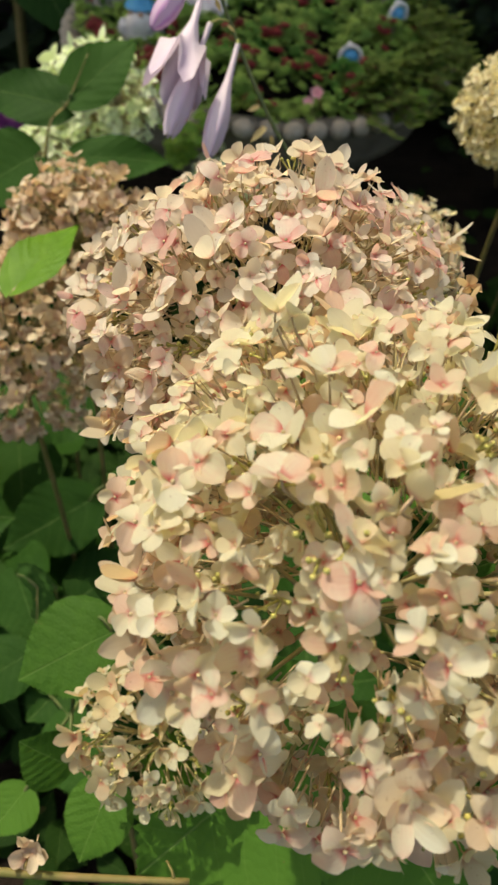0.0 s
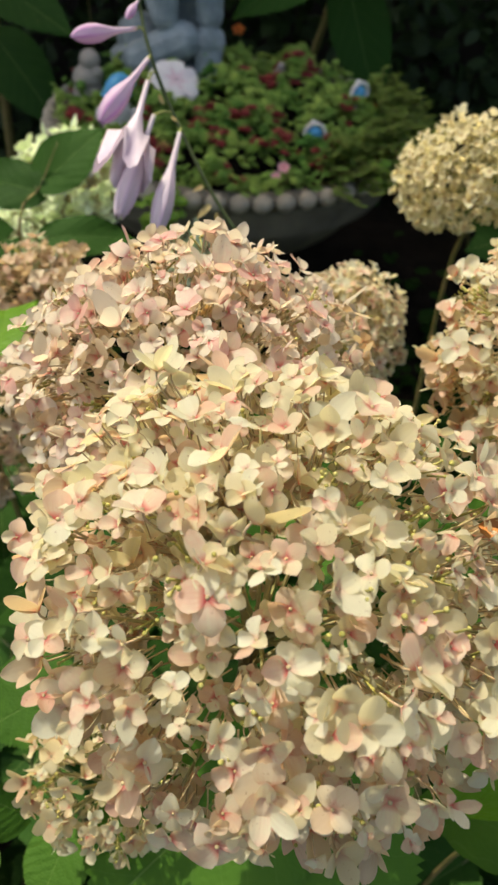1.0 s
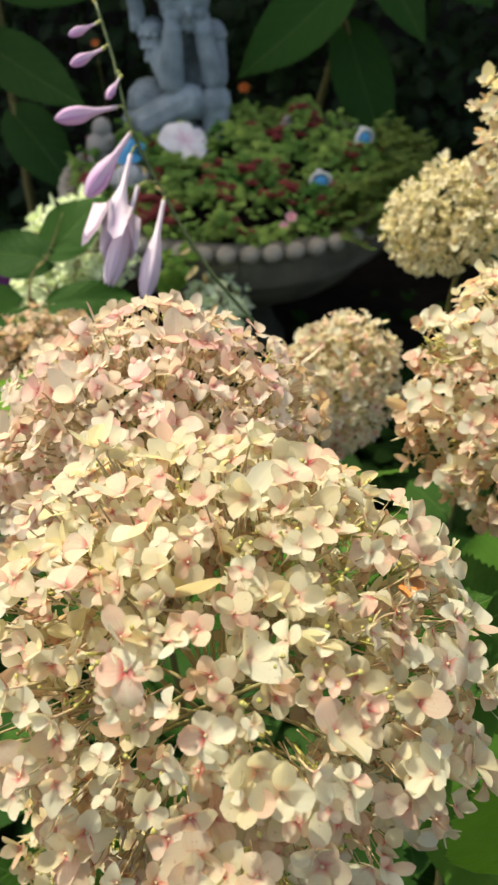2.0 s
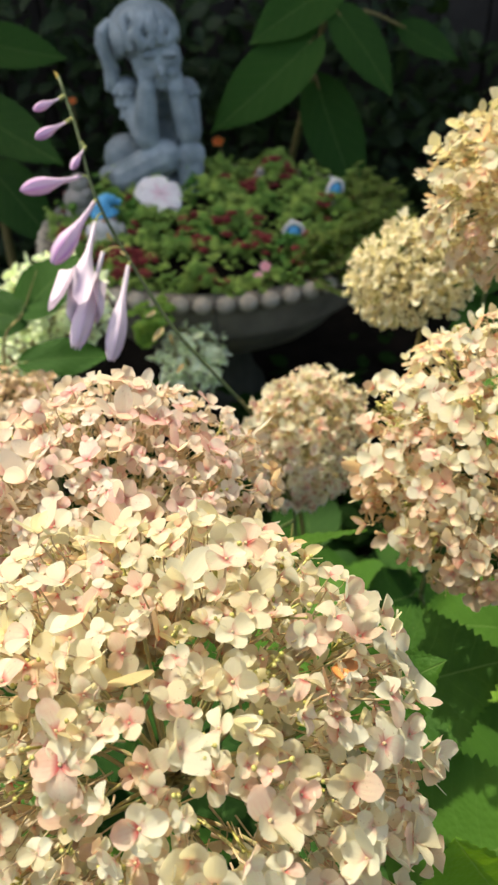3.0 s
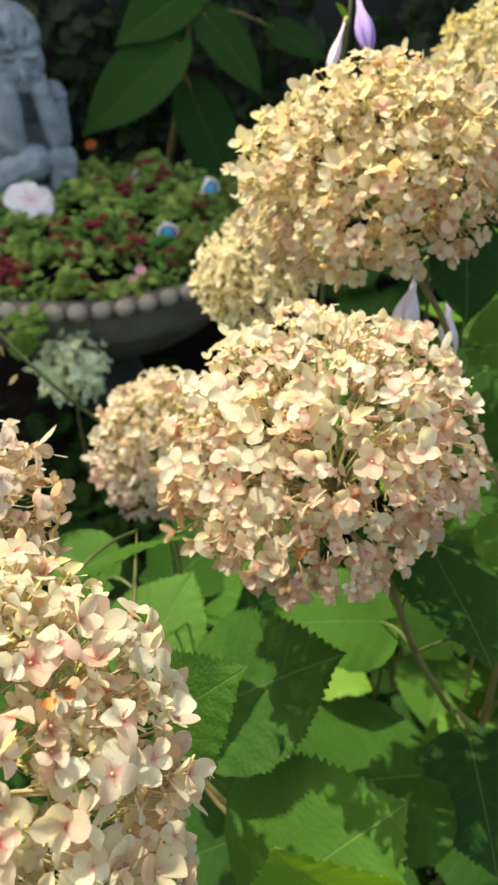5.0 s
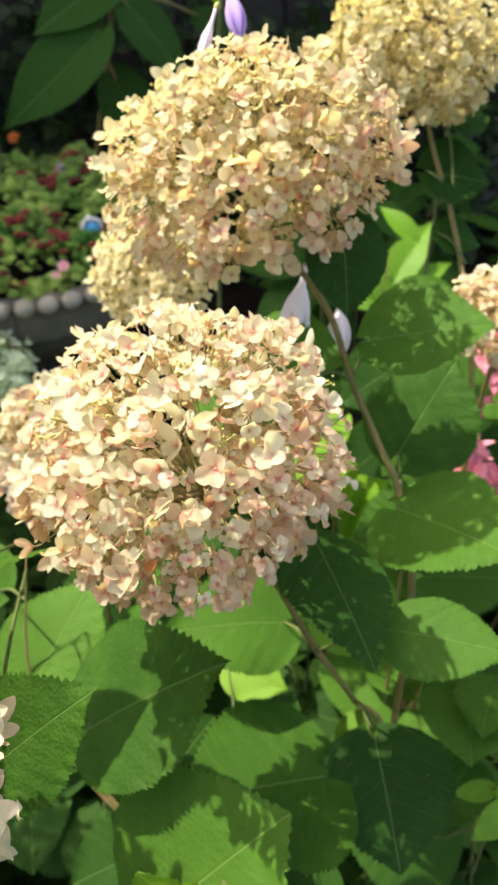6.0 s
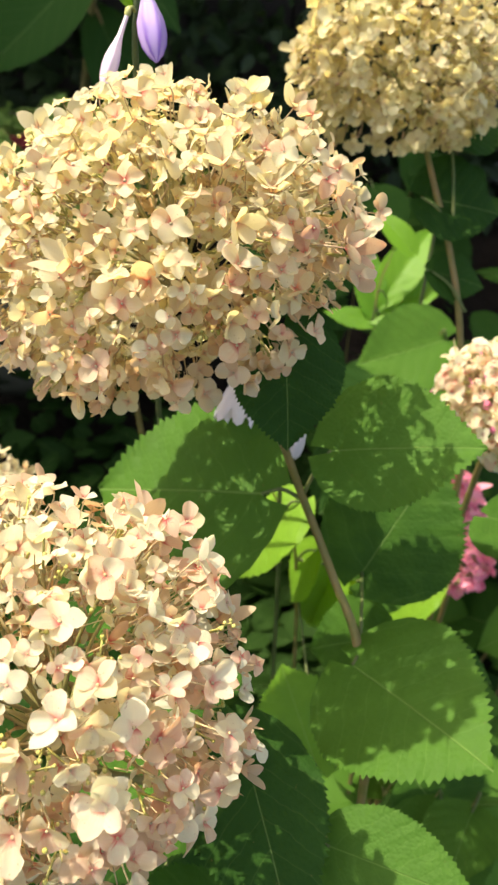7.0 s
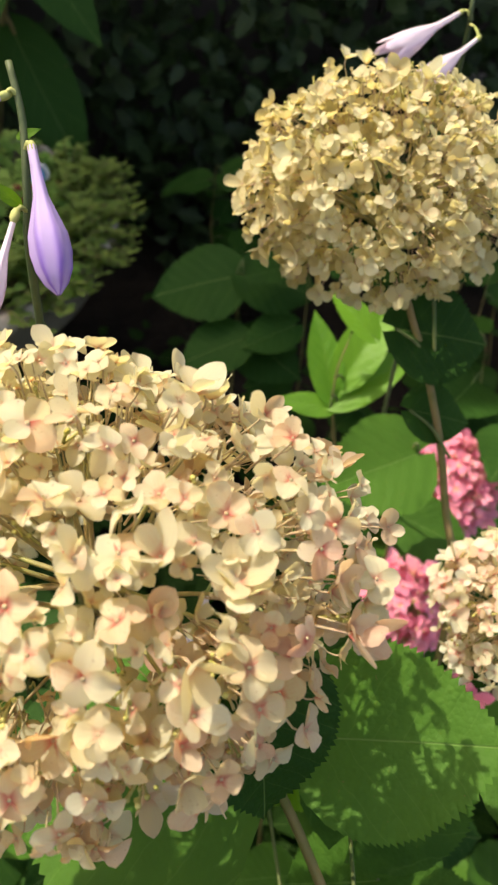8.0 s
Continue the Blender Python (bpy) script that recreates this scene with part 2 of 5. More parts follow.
RED_SUCCULENT = plain_material("red_succulent", (0.20, 0.016, 0.018), (0.36, 0.055, 0.045), 30.0, 0.5, 0.15, 0.001, 0.35, islands=True)
BLUE = plain_material("blue_glaze", (0.05, 0.33, 0.62), (0.10, 0.45, 0.72), 30.0, 0.35, 0.1, 0.001, 0.5)
GREY_PAINT = plain_material("weathered_paint", (0.30, 0.28, 0.25), (0.52, 0.49, 0.44), 60.0, 0.8, 0.4, 0.001, 0.3, (0.22, 0.15, 0.11))
WHITE_PAINT = plain_material("white_ceramic", (0.62, 0.58, 0.55), (0.78, 0.75, 0.72), 50.0, 0.5, 0.2, 0.001, 0.4)
BLOSSOM = sepal_material("white_blossom", (0.92, 0.90, 0.90), (0.90, 0.84, 0.86), (0.86, 0.60, 0.68), (0.82, 0.50, 0.60), 0.20, (1.0, 0.95, 0.95))
SKIN_PAINT = plain_material("clay_paint", (0.42, 0.24, 0.16), (0.52, 0.32, 0.22), 60.0, 0.7, 0.2, 0.001)


# ---- builders ----
def empty(name, place):
    ob = new(name)
    ob.empty_display_size = 0.02
    ob.matrix_world = Matrix.Translation(place)
    return ob


def finish(bm, name, smooth=True):
    me = bpy.data.meshes.new(name)
    bm.to_mesh(me)
    bm.free()
    if smooth:
        me.polygons.foreach_set("use_smooth", [True] * len(me.polygons))
    return me


def part(name, mesh, materials, parent=None, label="", at=None):
    """One mesh object, under a thing or a part where one is given. at: its pose in the world."""
    if isinstance(mesh, bmesh.types.BMesh):
        mesh = finish(mesh, name)
    if not isinstance(materials, (list, tuple)):
        materials = [materials]
    if not mesh.materials:
        for m in materials:
            mesh.materials.append(m)
    ob = new(name, mesh)
    world_pose = at if at is not None else Matrix.Identity(4)
    if parent is not None:
        ob.parent = parent
        ob.matrix_parent_inverse = parent.matrix_basis.inverted()
    ob.matrix_basis = world_pose
    if label:
        tagged(ob, label)
    return ob


def frame_along(direction, hint=Vector((0, 0, 1))):
    """A turn whose z runs along direction and whose x is square to hint."""
    z = direction.normalized()
    x = hint.cross(z)
    if x.length < 1e-4:
        x = Vector((1, 0, 0)).cross(z)
    x.normalize()
    y = z.cross(x)
    return Matrix((x, y, z)).transposed()


def tube(bm, points, radii, sides=6, index=0):
    """A tapered tube along points."""
    points = [Vector(p) for p in points]
    rings = []
    for i, p in enumerate(points):
        d = points[min(i + 1, len(points) - 1)] - points[max(i - 1, 0)]
        turn = frame_along(d, Vector((0.13, 0.99, 0.05)))
        r = radii if isinstance(radii, (int, float)) else radii[0] + (radii[1] - radii[0]) * i / (len(points) - 1)
        rings.append([bm.verts.new(p + turn @ Vector((r * math.cos(a), r * math.sin(a), 0)))
                      for a in (2 * math.pi * k / sides for k in range(sides))])
    for a, b in zip(rings, rings[1:]):
        for k in range(sides):
            bm.faces.new((a[k], a[(k + 1) % sides], b[(k + 1) % sides], b[k])).material_index = index
    bm.faces.new(rings[-1]).material_index = index
    bm.faces.new(list(reversed(rings[0]))).material_index = index


def facing_in(normal, out):
    """A turn whose z runs along normal and whose x leans against out."""
    x = -out + normal * out.dot(normal)
    if x.length < 1e-3:
        return frame_along(normal)
    x.normalize()
    return Matrix((x, normal.cross(x), normal)).transposed()


def smooth_path(points, steps=5):
    """Points along a Catmull-Rom line."""
    p = [Vector(q) for q in points]
    p = [p[0] * 2 - p[1], *p, p[-1] * 2 - p[-2]]
    out = []
    for i in range(1, len(p) - 2):
        for k in range(steps):
            s = k / steps
            out.append(0.5 * (2 * p[i] + (p[i + 1] - p[i - 1]) * s + (2 * p[i - 1] - 5 * p[i] + 4 * p[i + 1] - p[i + 2]) * s * s
                              + (3 * p[i] - p[i - 1] - 3 * p[i + 1] + p[i + 2]) * s ** 3))
    return [*out, p[-2]]


def lathe(bm, profile, sides, index=0):
    """A turned form from (radius, height) pairs."""
    rings = [[bm.verts.new((r * math.cos(2 * math.pi * k / sides), r * math.sin(2 * math.pi * k / sides), z)) for k in range(sides)]
             for r, z in profile]
    for a, b in zip(rings, rings[1:]):
        for k in range(sides):
            bm.faces.new((a[k], a[(k + 1) % sides], b[(k + 1) % sides], b[k])).material_index = index
    bm.faces.new(rings[-1]).material_index = index
    bm.faces.new(list(reversed(rings[0]))).material_index = index


def blob(bm, centre, size, seg=10, turn=None, index=0):
    """An egg of the given half sizes."""
    m = Matrix.Translation(centre) @ (turn.to_4x4() if turn else Matrix.Identity(4)) @ Matrix.Diagonal((*size, 1))
    made = bmesh.ops.create_uvsphere(bm, u_segments=seg, v_segments=max(5, seg * 2 // 3), radius=1, matrix=m)
    for v in made["verts"]:
        for f in v.link_faces:
            f.material_index = index


# ---- florets ----
def add_sepal(bm, uv, turn, size, width, cup, curl, lift, wave, index=0, point=0.0):
    """One rounded sepal, from the throat outwards along its own y."""
    reach = (0.0, 0.13, 0.33, 0.55, 0.76, 0.91, 1.0)
    half = (0.18, 0.56, 0.90, 1.0, 0.87 - point * 0.25, 0.58 - point * 0.3, 0.20 - point * 0.15)
    grid = []
    for i, v in enumerate(reach):
        line = []
        for j in (-1, -0.5, 0, 0.5, 1):
            x = j * half[i] * width * size * 0.5
            y = v * size * (1 - (0.035 * j * j if i > 3 else 0.0))
            z = size * (lift * v + cup * (j * half[i]) ** 2 * 0.5 - curl * v * v + wave * math.sin(6 * v + 2.5 * j) * v)
            line.append((bm.verts.new(turn @ Vector((x, y, z))), (0.5 + 0.5 * j, v)))
        grid.append(line)
    for a, b in zip(grid, grid[1:]):
        for k in range(4):
            quad = (a[k], a[k + 1], b[k + 1], b[k])
            f = bm.faces.new([q[0] for q in quad])
            f.material_index = index
            for loop, q in zip(f.loops, quad):
                loop[uv].uv = q[1]


def floret_mesh(rng, kind, lean):
    """A floret of unit radius: four sepals, a bead at the throat and a stalk below that bends by lean towards x."""
    bm = bmesh.new()
    uv = bm.loops.layers.uv.new("UVMap")
    spin = rng.uniform(0, 6.28)
    shut = (0.05, 0.25, 0.45, 0.10, 0.75, 0.30, 1.15, 0.15)[kind % 8]
    back = 0.40 if kind % 5 == 3 else 0.0
    count = 3 if kind % 11 == 8 else 4
    point = rng.uniform(0, 0.7) if kind % 3 == 0 else 0.0
    for k in range(count):
        turn = Matrix.Rotation(2 * math.pi * (k + 0.10 * rng.uniform(-1, 1)) / count + spin, 3, "Z") @ Matrix.Rotation(rng.uniform(-0.30, 0.30), 3, "Y")
        long = 1.06 if k % 2 else 0.92
        add_sepal(bm, uv, turn, long * rng.uniform(0.88, 1.08), rng.uniform(0.84, 1.06), rng.uniform(-0.15, 0.80), rng.uniform(-0.20, 0.38) - shut * 0.25 + back,
                  shut * rng.uniform(0.4, 1.3) + rng.uniform(-0.12, 0.18) + 0.03 * (k % 2), rng.uniform(-0.05, 0.05), 0, point)
    blob(bm, (0, 0, 0.04), (0.085, 0.085, 0.075), 6, None, 1)
    tube(bm, smooth_path([(0, 0, 0.01), (0.5 * math.sin(lean * 0.35), 0, -0.5 * math.cos(lean * 0.35)),
                          (1.9 * math.sin(lean), rng.uniform(-0.2, 0.2), -1.9 * math.cos(lean))], 2), (0.042, 0.058), 4, 1)
    return finish(bm, "floret")


FLORET_SETS = {}
LEANS = (0.0, 0.5, 1.0, 1.45)


def floret_set(material_):
    """Meshes of alike florets in one colour, shared by all blooms of that colour."""
    if material_.name not in FLORET_SETS:
        rng = random.Random(sum(map(ord, material_.name)))
        made = []
        for lean in LEANS:
            row = []
            for kind in range(14):
                me = floret_mesh(rng, kind, lean)
                me.materials.append(material_)
                me.materials.append(PEDICEL)
                row.append(me)
            made.append(row)
        FLORET_SETS[material_.name] = made
    return FLORET_SETS[material_.name]


def join_into(name, pieces, materials):
    """One mesh out of many (mesh, pose) pairs."""
    verts, loops, starts, totals, uvs, idx, count = [], [], [], [], [], [], 0
    total_loops = 0
    for me, m in pieces:
        n = len(me.vertices)
        co = np.empty(n * 3)
        me.vertices.foreach_get("co", co)
        a = np.array(m)
        verts.append(co.reshape(n, 3) @ a[:3, :3].T + a[:3, 3])
        lv = np.empty(len(me.loops), int)
        me.loops.foreach_get("vertex_index", lv)
        loops.append(lv + count)
        ls, lt, mi = (np.empty(len(me.polygons), int) for _ in range(3))
        me.polygons.foreach_get("loop_start", ls)
        me.polygons.foreach_get("loop_total", lt)
        me.polygons.foreach_get("material_index", mi)
        starts.append(ls + total_loops)
        totals.append(lt)
        idx.append(mi)
        u = np.zeros(len(me.loops) * 2)
        if me.uv_layers:
            me.uv_layers[0].data.foreach_get("uv", u)
        uvs.append(u)
        count += n
        total_loops += len(me.loops)
    out = bpy.data.meshes.new(name)
    out.vertices.add(count)
    out.vertices.foreach_set("co", np.concatenate(verts).ravel())
    out.loops.add(total_loops)
    out.loops.foreach_set("vertex_index", np.concatenate(loops))
    out.polygons.add(sum(len(s) for s in starts))
    out.polygons.foreach_set("loop_start", np.concatenate(starts))
    out.polygons.foreach_set("loop_total", np.concatenate(totals))
    out.polygons.foreach_set("material_index", np.concatenate(idx))
    layer = out.uv_layers.new(name="UVMap")
    layer.data.foreach_set("uv", np.concatenate(uvs))
    out.polygons.foreach_set("use_smooth", [True] * len(out.polygons))
    for m in materials:
        out.materials.append(m)
    out.update(calc_edges=True)
    return out


# ---- leaves ----
OUTLINE = ((0.0, 0.10), (0.03, 0.42), (0.08, 0.68), (0.16, 0.88), (0.27, 0.985), (0.38, 1.0), (0.52, 0.92), (0.66, 0.75), (0.78, 0.52), (0.87, 0.30), (0.94, 0.13), (1.0, 0.012))


def leaf_outline(v):
    """Half width of an ovate leaf at v of its length, 1 at the widest."""
    for (a, p), (b, q) in zip(OUTLINE, OUTLINE[1:]):
        if v <= b:
            w = (v - a) / (b - a)
            w = 0.65 * w + 0.35 * w * w * (3 - 2 * w)
            return p + (q - p) * w
    return OUTLINE[-1][1]


def leaf_mesh(rng, wide, teeth, droop, fold, wavy, cols=5, slim=0.0):
    """A toothed ovate leaf of unit length along y, its upper side to z: rounded base, drawn-out tip, quilted between the veins."""
    bm = bmesh.new()
    uv = bm.loops.layers.uv.new("UVMap")
    rows = 2 * teeth
    bend = rng.uniform(-0.07, 0.07)
    lop = rng.uniform(-0.05, 0.05)
    ph = rng.uniform(0, 6)
    curl = rng.uniform(0.0, 0.10)
    grid = []
    for i in range(rows + 1):
        v = i / rows
        w = wide * leaf_outline(min(1.0, v * (1 - slim) + slim * v ** 0.8))
        tooth = (rng.uniform(0.016, 0.030) if i % 2 and teeth > 12 else 0.0) * wide * 2 * min(1, 3 * v + 0.2, 6 * (1 - v) + 0.1)
        line = []
        for j in range(-cols, cols + 1):
            s = j / cols
            edge = tooth if abs(j) == cols else 0
            lobe = 0.13 * abs(s) ** 1.6 * max(0.0, 1 - v / 0.35) ** 2
            x = s * w * (1 + lop * (1 if s > 0 else -1)) + math.copysign(edge, s) * (s != 0) + bend * v * v
            y = v - lobe - 0.05 * s * s * wide * (1 - v) + edge * 0.85
            rel = abs(s) * w / wide
            pucker = 0.0075 * math.cos(2 * math.pi * 7 * (v - 0.34 * rel)) * min(1.0, 3 * rel)
            z = fold * abs(s) * w - droop * v * v - curl * rel * rel * wide + wavy * wide * math.sin(8 * v + ph + 2 * s) * abs(s) ** 1.5 + pucker + 0.004 * noise.noise((x * 9, y * 9, ph))
            line.append((bm.verts.new((x, y, z)), (0.5 + 0.5 * s * w / wide, v)))
        grid.append(line)
    for a, b in zip(grid, grid[1:]):
        for k in range(2 * cols):
            quad = (a[k], a[k + 1], b[k + 1], b[k])
            f = bm.faces.new([q[0] for q in quad])
            for loop, q in zip(f.loops, quad):
                loop[uv].uv = q[1]
    return finish(bm, "leaf")


LEAF_SETS = {}


def leaf_set(material_, wide=0.43, teeth=32):
    key = (material_.name, wide, teeth)
    if key not in LEAF_SETS:
        rng = random.Random(7 + teeth)
        made = []
        for k in range(6):
            me = leaf_mesh(rng, wide * rng.uniform(0.92, 1.1), teeth if wide > 0.28 else 12, rng.uniform(0.02, 0.20), rng.uniform(0.08, 0.30), rng.uniform(0.02, 0.08))
            me.materials.append(material_)
            made.append(me)
        LEAF_SETS[key] = made
    return LEAF_SETS[key]


def leaf_pose(base, tip, facing, width=1.0):
    base, tip = Vector(base), Vector(tip)
    y = tip - base
    length = y.length
    y.normalize()
    z = Vector(facing)
    z = (z - y * z.dot(y)).normalized()
    x = y.cross(z)
    m = Matrix((x, y, z)).transposed().to_4x4()
    return Matrix.Translation(base) @ m @ Matrix.Diagonal((length * width, length, length, 1))


def leaf(parent, base, tip, facing=(-0.1, -0.5, 0.85), width=1.0, material_=None, root=None, rng=random, label="", slim=False):
    """A leaf from base to tip, and its stalk from root."""
    ob = part("leaf", rng.choice(leaf_set(material_ or LEAF, *((0.27, 16) if slim else (0.43, 32)))), [], parent, label, leaf_pose(base, tip, facing, width))
    if root is not None:
        bm = bmesh.new()
        r, b = Vector(root), Vector(base)
        tube(bm, smooth_path([r, (r + b) / 2 + Vector((0, 0, 0.006)), b], 4), (0.0013, 0.0010), 5)
        part("leaf_stalk", bm, PETIOLE, ob)
    return ob


# ---- a bloom on its stem ----
def bloom(label, centre, radii, count, size, sepals, stem, leaves=(), seed=1, lean=(0, 0, 1), dried=(), group="hydrangea blooms", sparse=1.0, tumble=0.54, ragged=0.0, under=None, reach=1.86, neck=None, dent=None):
    """A mophead: florets over an uneven dome, sunken towards dent, stalks and buds inside, its stem down to the ground, leaves at the nodes."""
    rng = random.Random(seed)
    c = Vector(centre)
    foot = Vector(stem[-1])
    thing = tagged(empty("hydrangea_bloom", foot), label, "hydrangea", group)
    tilt = Vector((0, 0, 1)).rotation_difference(Vector(lean)).to_matrix()
    meshes = floret_set(sepals)
    below = floret_set(under) if under else meshes
    golden = math.pi * (3 - math.sqrt(5))
    placed = []
    scale = Matrix.Diagonal(radii).to_3x3()
    lump = Vector((rng.uniform(0, 9), rng.uniform(0, 9), rng.uniform(0, 9)))
    for i in range(count):
        z = 1 - reach * (i + 0.5) / count
        a = golden * i + rng.uniform(-0.2, 0.2)
        r = math.sqrt(max(0, 1 - z * z))
        d = Vector((r * math.cos(a), r * math.sin(a), z))
        bump = 1.0 + 0.09 * (noise.noise(d * 2.2 + lump)) + 0.05 * noise.noise(d * 6 + lump)
        depth = bump * rng.choice((1.03, 1.0, 0.97, 0.93, 0.87, 0.80))
        if ragged and z < 0.35 and noise.noise(d * 4.0 + lump) < -0.22 and rng.random() < ragged:
            depth *= 0.62
        if dent:
            depth *= 1 - 0.22 * max(0.0, (d.dot(Vector(dent)) - 0.70) / 0.30)
        place = c + tilt @ (scale @ (d * depth))
        normal = (tilt @ (Matrix.Diagonal([1 / q for q in radii]).to_3x3() @ d)).normalized()
        lift = 0.40 + 0.95 * max(0.0, 0.35 - d.z)
        normal = (normal + Vector((rng.gauss(0, 1), rng.gauss(0, 1), rng.gauss(0, 1))) * tumble + Vector((0, 0, lift))).normalized()
        out = (tilt @ d).normalized()
        if normal.dot(out) < 0.10:
            normal = (normal + out * (0.2 - normal.dot(out))).normalized()
        s = size * (0.54 + 0.76 * rng.random() ** 1.45)
        lean_class = min(range(len(LEANS)), key=lambda q: abs(LEANS[q] - normal.angle(out)))
        m = Matrix.Translation(place) @ facing_in(normal, out).to_4x4() @ Matrix.Diagonal((s, s, s, 1))
        # Underside florets take a rosier, duller set, partly in place of shade there.
        kinds = below if under and rng.random() < 0.42 - 0.8 * d.z else meshes
        placed.append((d.dot(Vector((0.1, -0.72, 0.68))) + 0.25 * depth, rng.choice(kinds[lean_class]), m))
    placed.sort(key=lambda q: -q[0])
    near, rest = [q[1:] for q in placed[:290]], [q[1:] for q in placed[290:]]
    for i in range(int(count * 0.46 * sparse)):
        d = Vector((rng.gauss(0, 1), rng.gauss(0, 1), rng.gauss(0, 1))).normalized()
        if d.z < -0.75 or (dent and d.dot(Vector(dent)) > 0.78):
            continue
        place = c + tilt @ (scale @ (d * rng.uniform(0.62, 0.84)))
        turn = frame_along((tilt @ d + Vector((rng.gauss(0, .4), rng.gauss(0, .4), rng.gauss(0, .4)))).normalized()) @ Matrix.Rotation(rng.uniform(0, 6.3), 3, "Z")
        s = size * rng.uniform(0.6, 0.9)
        rest.append((rng.choice(meshes[0]), Matrix.Translation(place) @ turn.to_4x4() @ Matrix.Diagonal((s, s, s, 1))))
    for me, m in near:
        part("floret", me, [], thing, "", m)
    for colour in (sepals, under):
        some = [p for p in rest if p[0].materials[0] == colour]
        if some:
            inner = part("floret_mass", join_into("floret_mass", some, [colour, PEDICEL]), [], thing)
            tagged(inner, "shaded inner florets of the head", kind="stuff")
    # branching stalks inside the head
    neck = Vector(neck) if neck else c + tilt @ Vector((0, 0, -radii[2] * 0.85))
    bm = bmesh.new()
    for i in range(34):
        z = 1 - 1.75 * (i + 0.5) / 34
        a = golden * i
        r = math.sqrt(max(0, 1 - z * z))
        end = c + tilt @ (scale @ (Vector((r * math.cos(a), r * math.sin(a), z)) * 0.86))
        fork = neck.lerp(c, rng.uniform(0.0, 0.75))
        tube(bm, smooth_path([fork, fork.lerp(end, 0.45) + tilt @ Vector((0, 0, radii[2] * 0.12)), end], 4), (0.0011, 0.0005), 5)
    tagged(part("stalk_tangle", bm, STALK, thing), kind="stuff")
    bm = bmesh.new()
    for i in range(int(14000 * radii[0] * radii[2])):
        d = Vector((rng.gauss(0, 1), rng.gauss(0, 1), rng.gauss(0.3, 1))).normalized()
        if dent and d.dot(Vector(dent)) > 0.72:
            continue
        hub = c + tilt @ (scale @ (d * rng.uniform(0.82, 1.0)))
        for k in range(rng.randint(3, 9)):
            q = rng.uniform(0.0005, 0.0010)
            off = Vector((rng.gauss(0, 1), rng.gauss(0, 1), rng.gauss(0, 1))) * 0.0026
            bmesh.ops.create_icosphere(bm, subdivisions=1, radius=q, matrix=Matrix.Translation(hub + off))
            if k % 2:
                tube(bm, [hub + off, hub - tilt @ (d * 0.006)], (0.0004, 0.0005), 3)
    tagged(part("bud_mass", bm, BUD, thing), "tiny green fertile buds", kind="stuff")
    for spot in dried:
        d = (Vector(spot) - c).normalized()
        turn = frame_along(d).to_4x4() @ Matrix.Rotation(rng.uniform(0, 6), 4, "Z")
        bm = bmesh.new()
        uv = bm.loops.layers.uv.new("UVMap")
        for k in range(2):
            add_sepal(bm, uv, Matrix.Rotation(2.2 * k, 3, "Z") @ Matrix.Rotation(0.5, 3, "Y"), size * 0.75, 0.9, 1.2, -0.5, 0.3, 0.22)
        part("dried_petal", bm, DRY, thing, "shrivelled brown petal", Matrix.Translation(Vector(spot) + d * 0.004) @ turn)
    # stem
    bm = bmesh.new()
    tube(bm, smooth_path([neck.lerp(c, 0.75), neck, *stem], 5), (0.0018, 0.0031), 8)
    part("stem", bm, STEM, thing)
    for row in leaves:
        base, tip, facing, width, mat, root = (*row, *(None,) * (6 - len(row)))
        leaf(thing, base, tip, facing or (-0.1, -0.5, 0.85), width or 1.0, mat, root, rng)
    return thing


def shoot(label, stem, leaves, material_=None, seed=1, name="hydrangea_shoot", thick=0.003, group="leafy hydrangea shoots", slim=False):
    """A stem without a flower and its leaves."""
    rng = random.Random(seed)
    thing = tagged(empty(name, stem[-1]), label, "shrub", group)
    line = smooth_path(stem, 5)
    bm = bmesh.new()
    tube(bm, line, (thick * 0.18, thick), 7)
    part("stem", bm, STEM, thing)
    for row in leaves:
        base, tip, facing, width = (*row, *(None,) * (4 - len(row)))
        near = min(line, key=lambda p: (p - Vector(base)).length)
        leaf(thing, base, tip, facing or (-0.15, -0.45, 0.85), width or 1.0, material_, near, rng, "", slim)
    return thing


# ---- ground, wall, paving ----
def ground_sheet():
    bm = bmesh.new()
    xs = [-300, -40, -8, -3, *np.arange(-2, 2.01, 0.08).tolist(), 3, 8, 40, 300]
    ys = [-300, -40, -8, -2, *np.arange(-0.8, 3.01, 0.08).tolist(), 5, 12, 40, 300]
    rows = [[bm.verts.new((x, y, 0.03 * noise.noise((x * 3, y * 3, 0.4)) + 0.012 * noise.noise((x * 11, y * 11, 2.0)) if abs(x) < 2.5 and -1 < y < 3.2 else 0.0))
             for x in xs] for y in ys]
    for a, b in zip(rows, rows[1:]):
        for k in range(len(xs) - 1):
            bm.faces.new((a[k], a[k + 1], b[k + 1], b[k]))
    ob = part("ground", bm, SOIL)
    return tagged(ob, "dark bare garden soil under the plants", "ground", kind="structure")


ground_sheet()


def bevel_box(bm, low, high, bevel):
    made = bmesh.ops.create_cube(bm, size=1)
    for v in made["verts"]:
        v.co = Vector([low[k] + (v.co[k] + 0.5) * (high[k] - low[k]) for k in range(3)])
    if bevel:
        edges = list({e for v in made["verts"] for e in v.link_edges})
        bmesh.ops.bevel(bm, geom=edges, offset=bevel, segments=1, affect="EDGES")


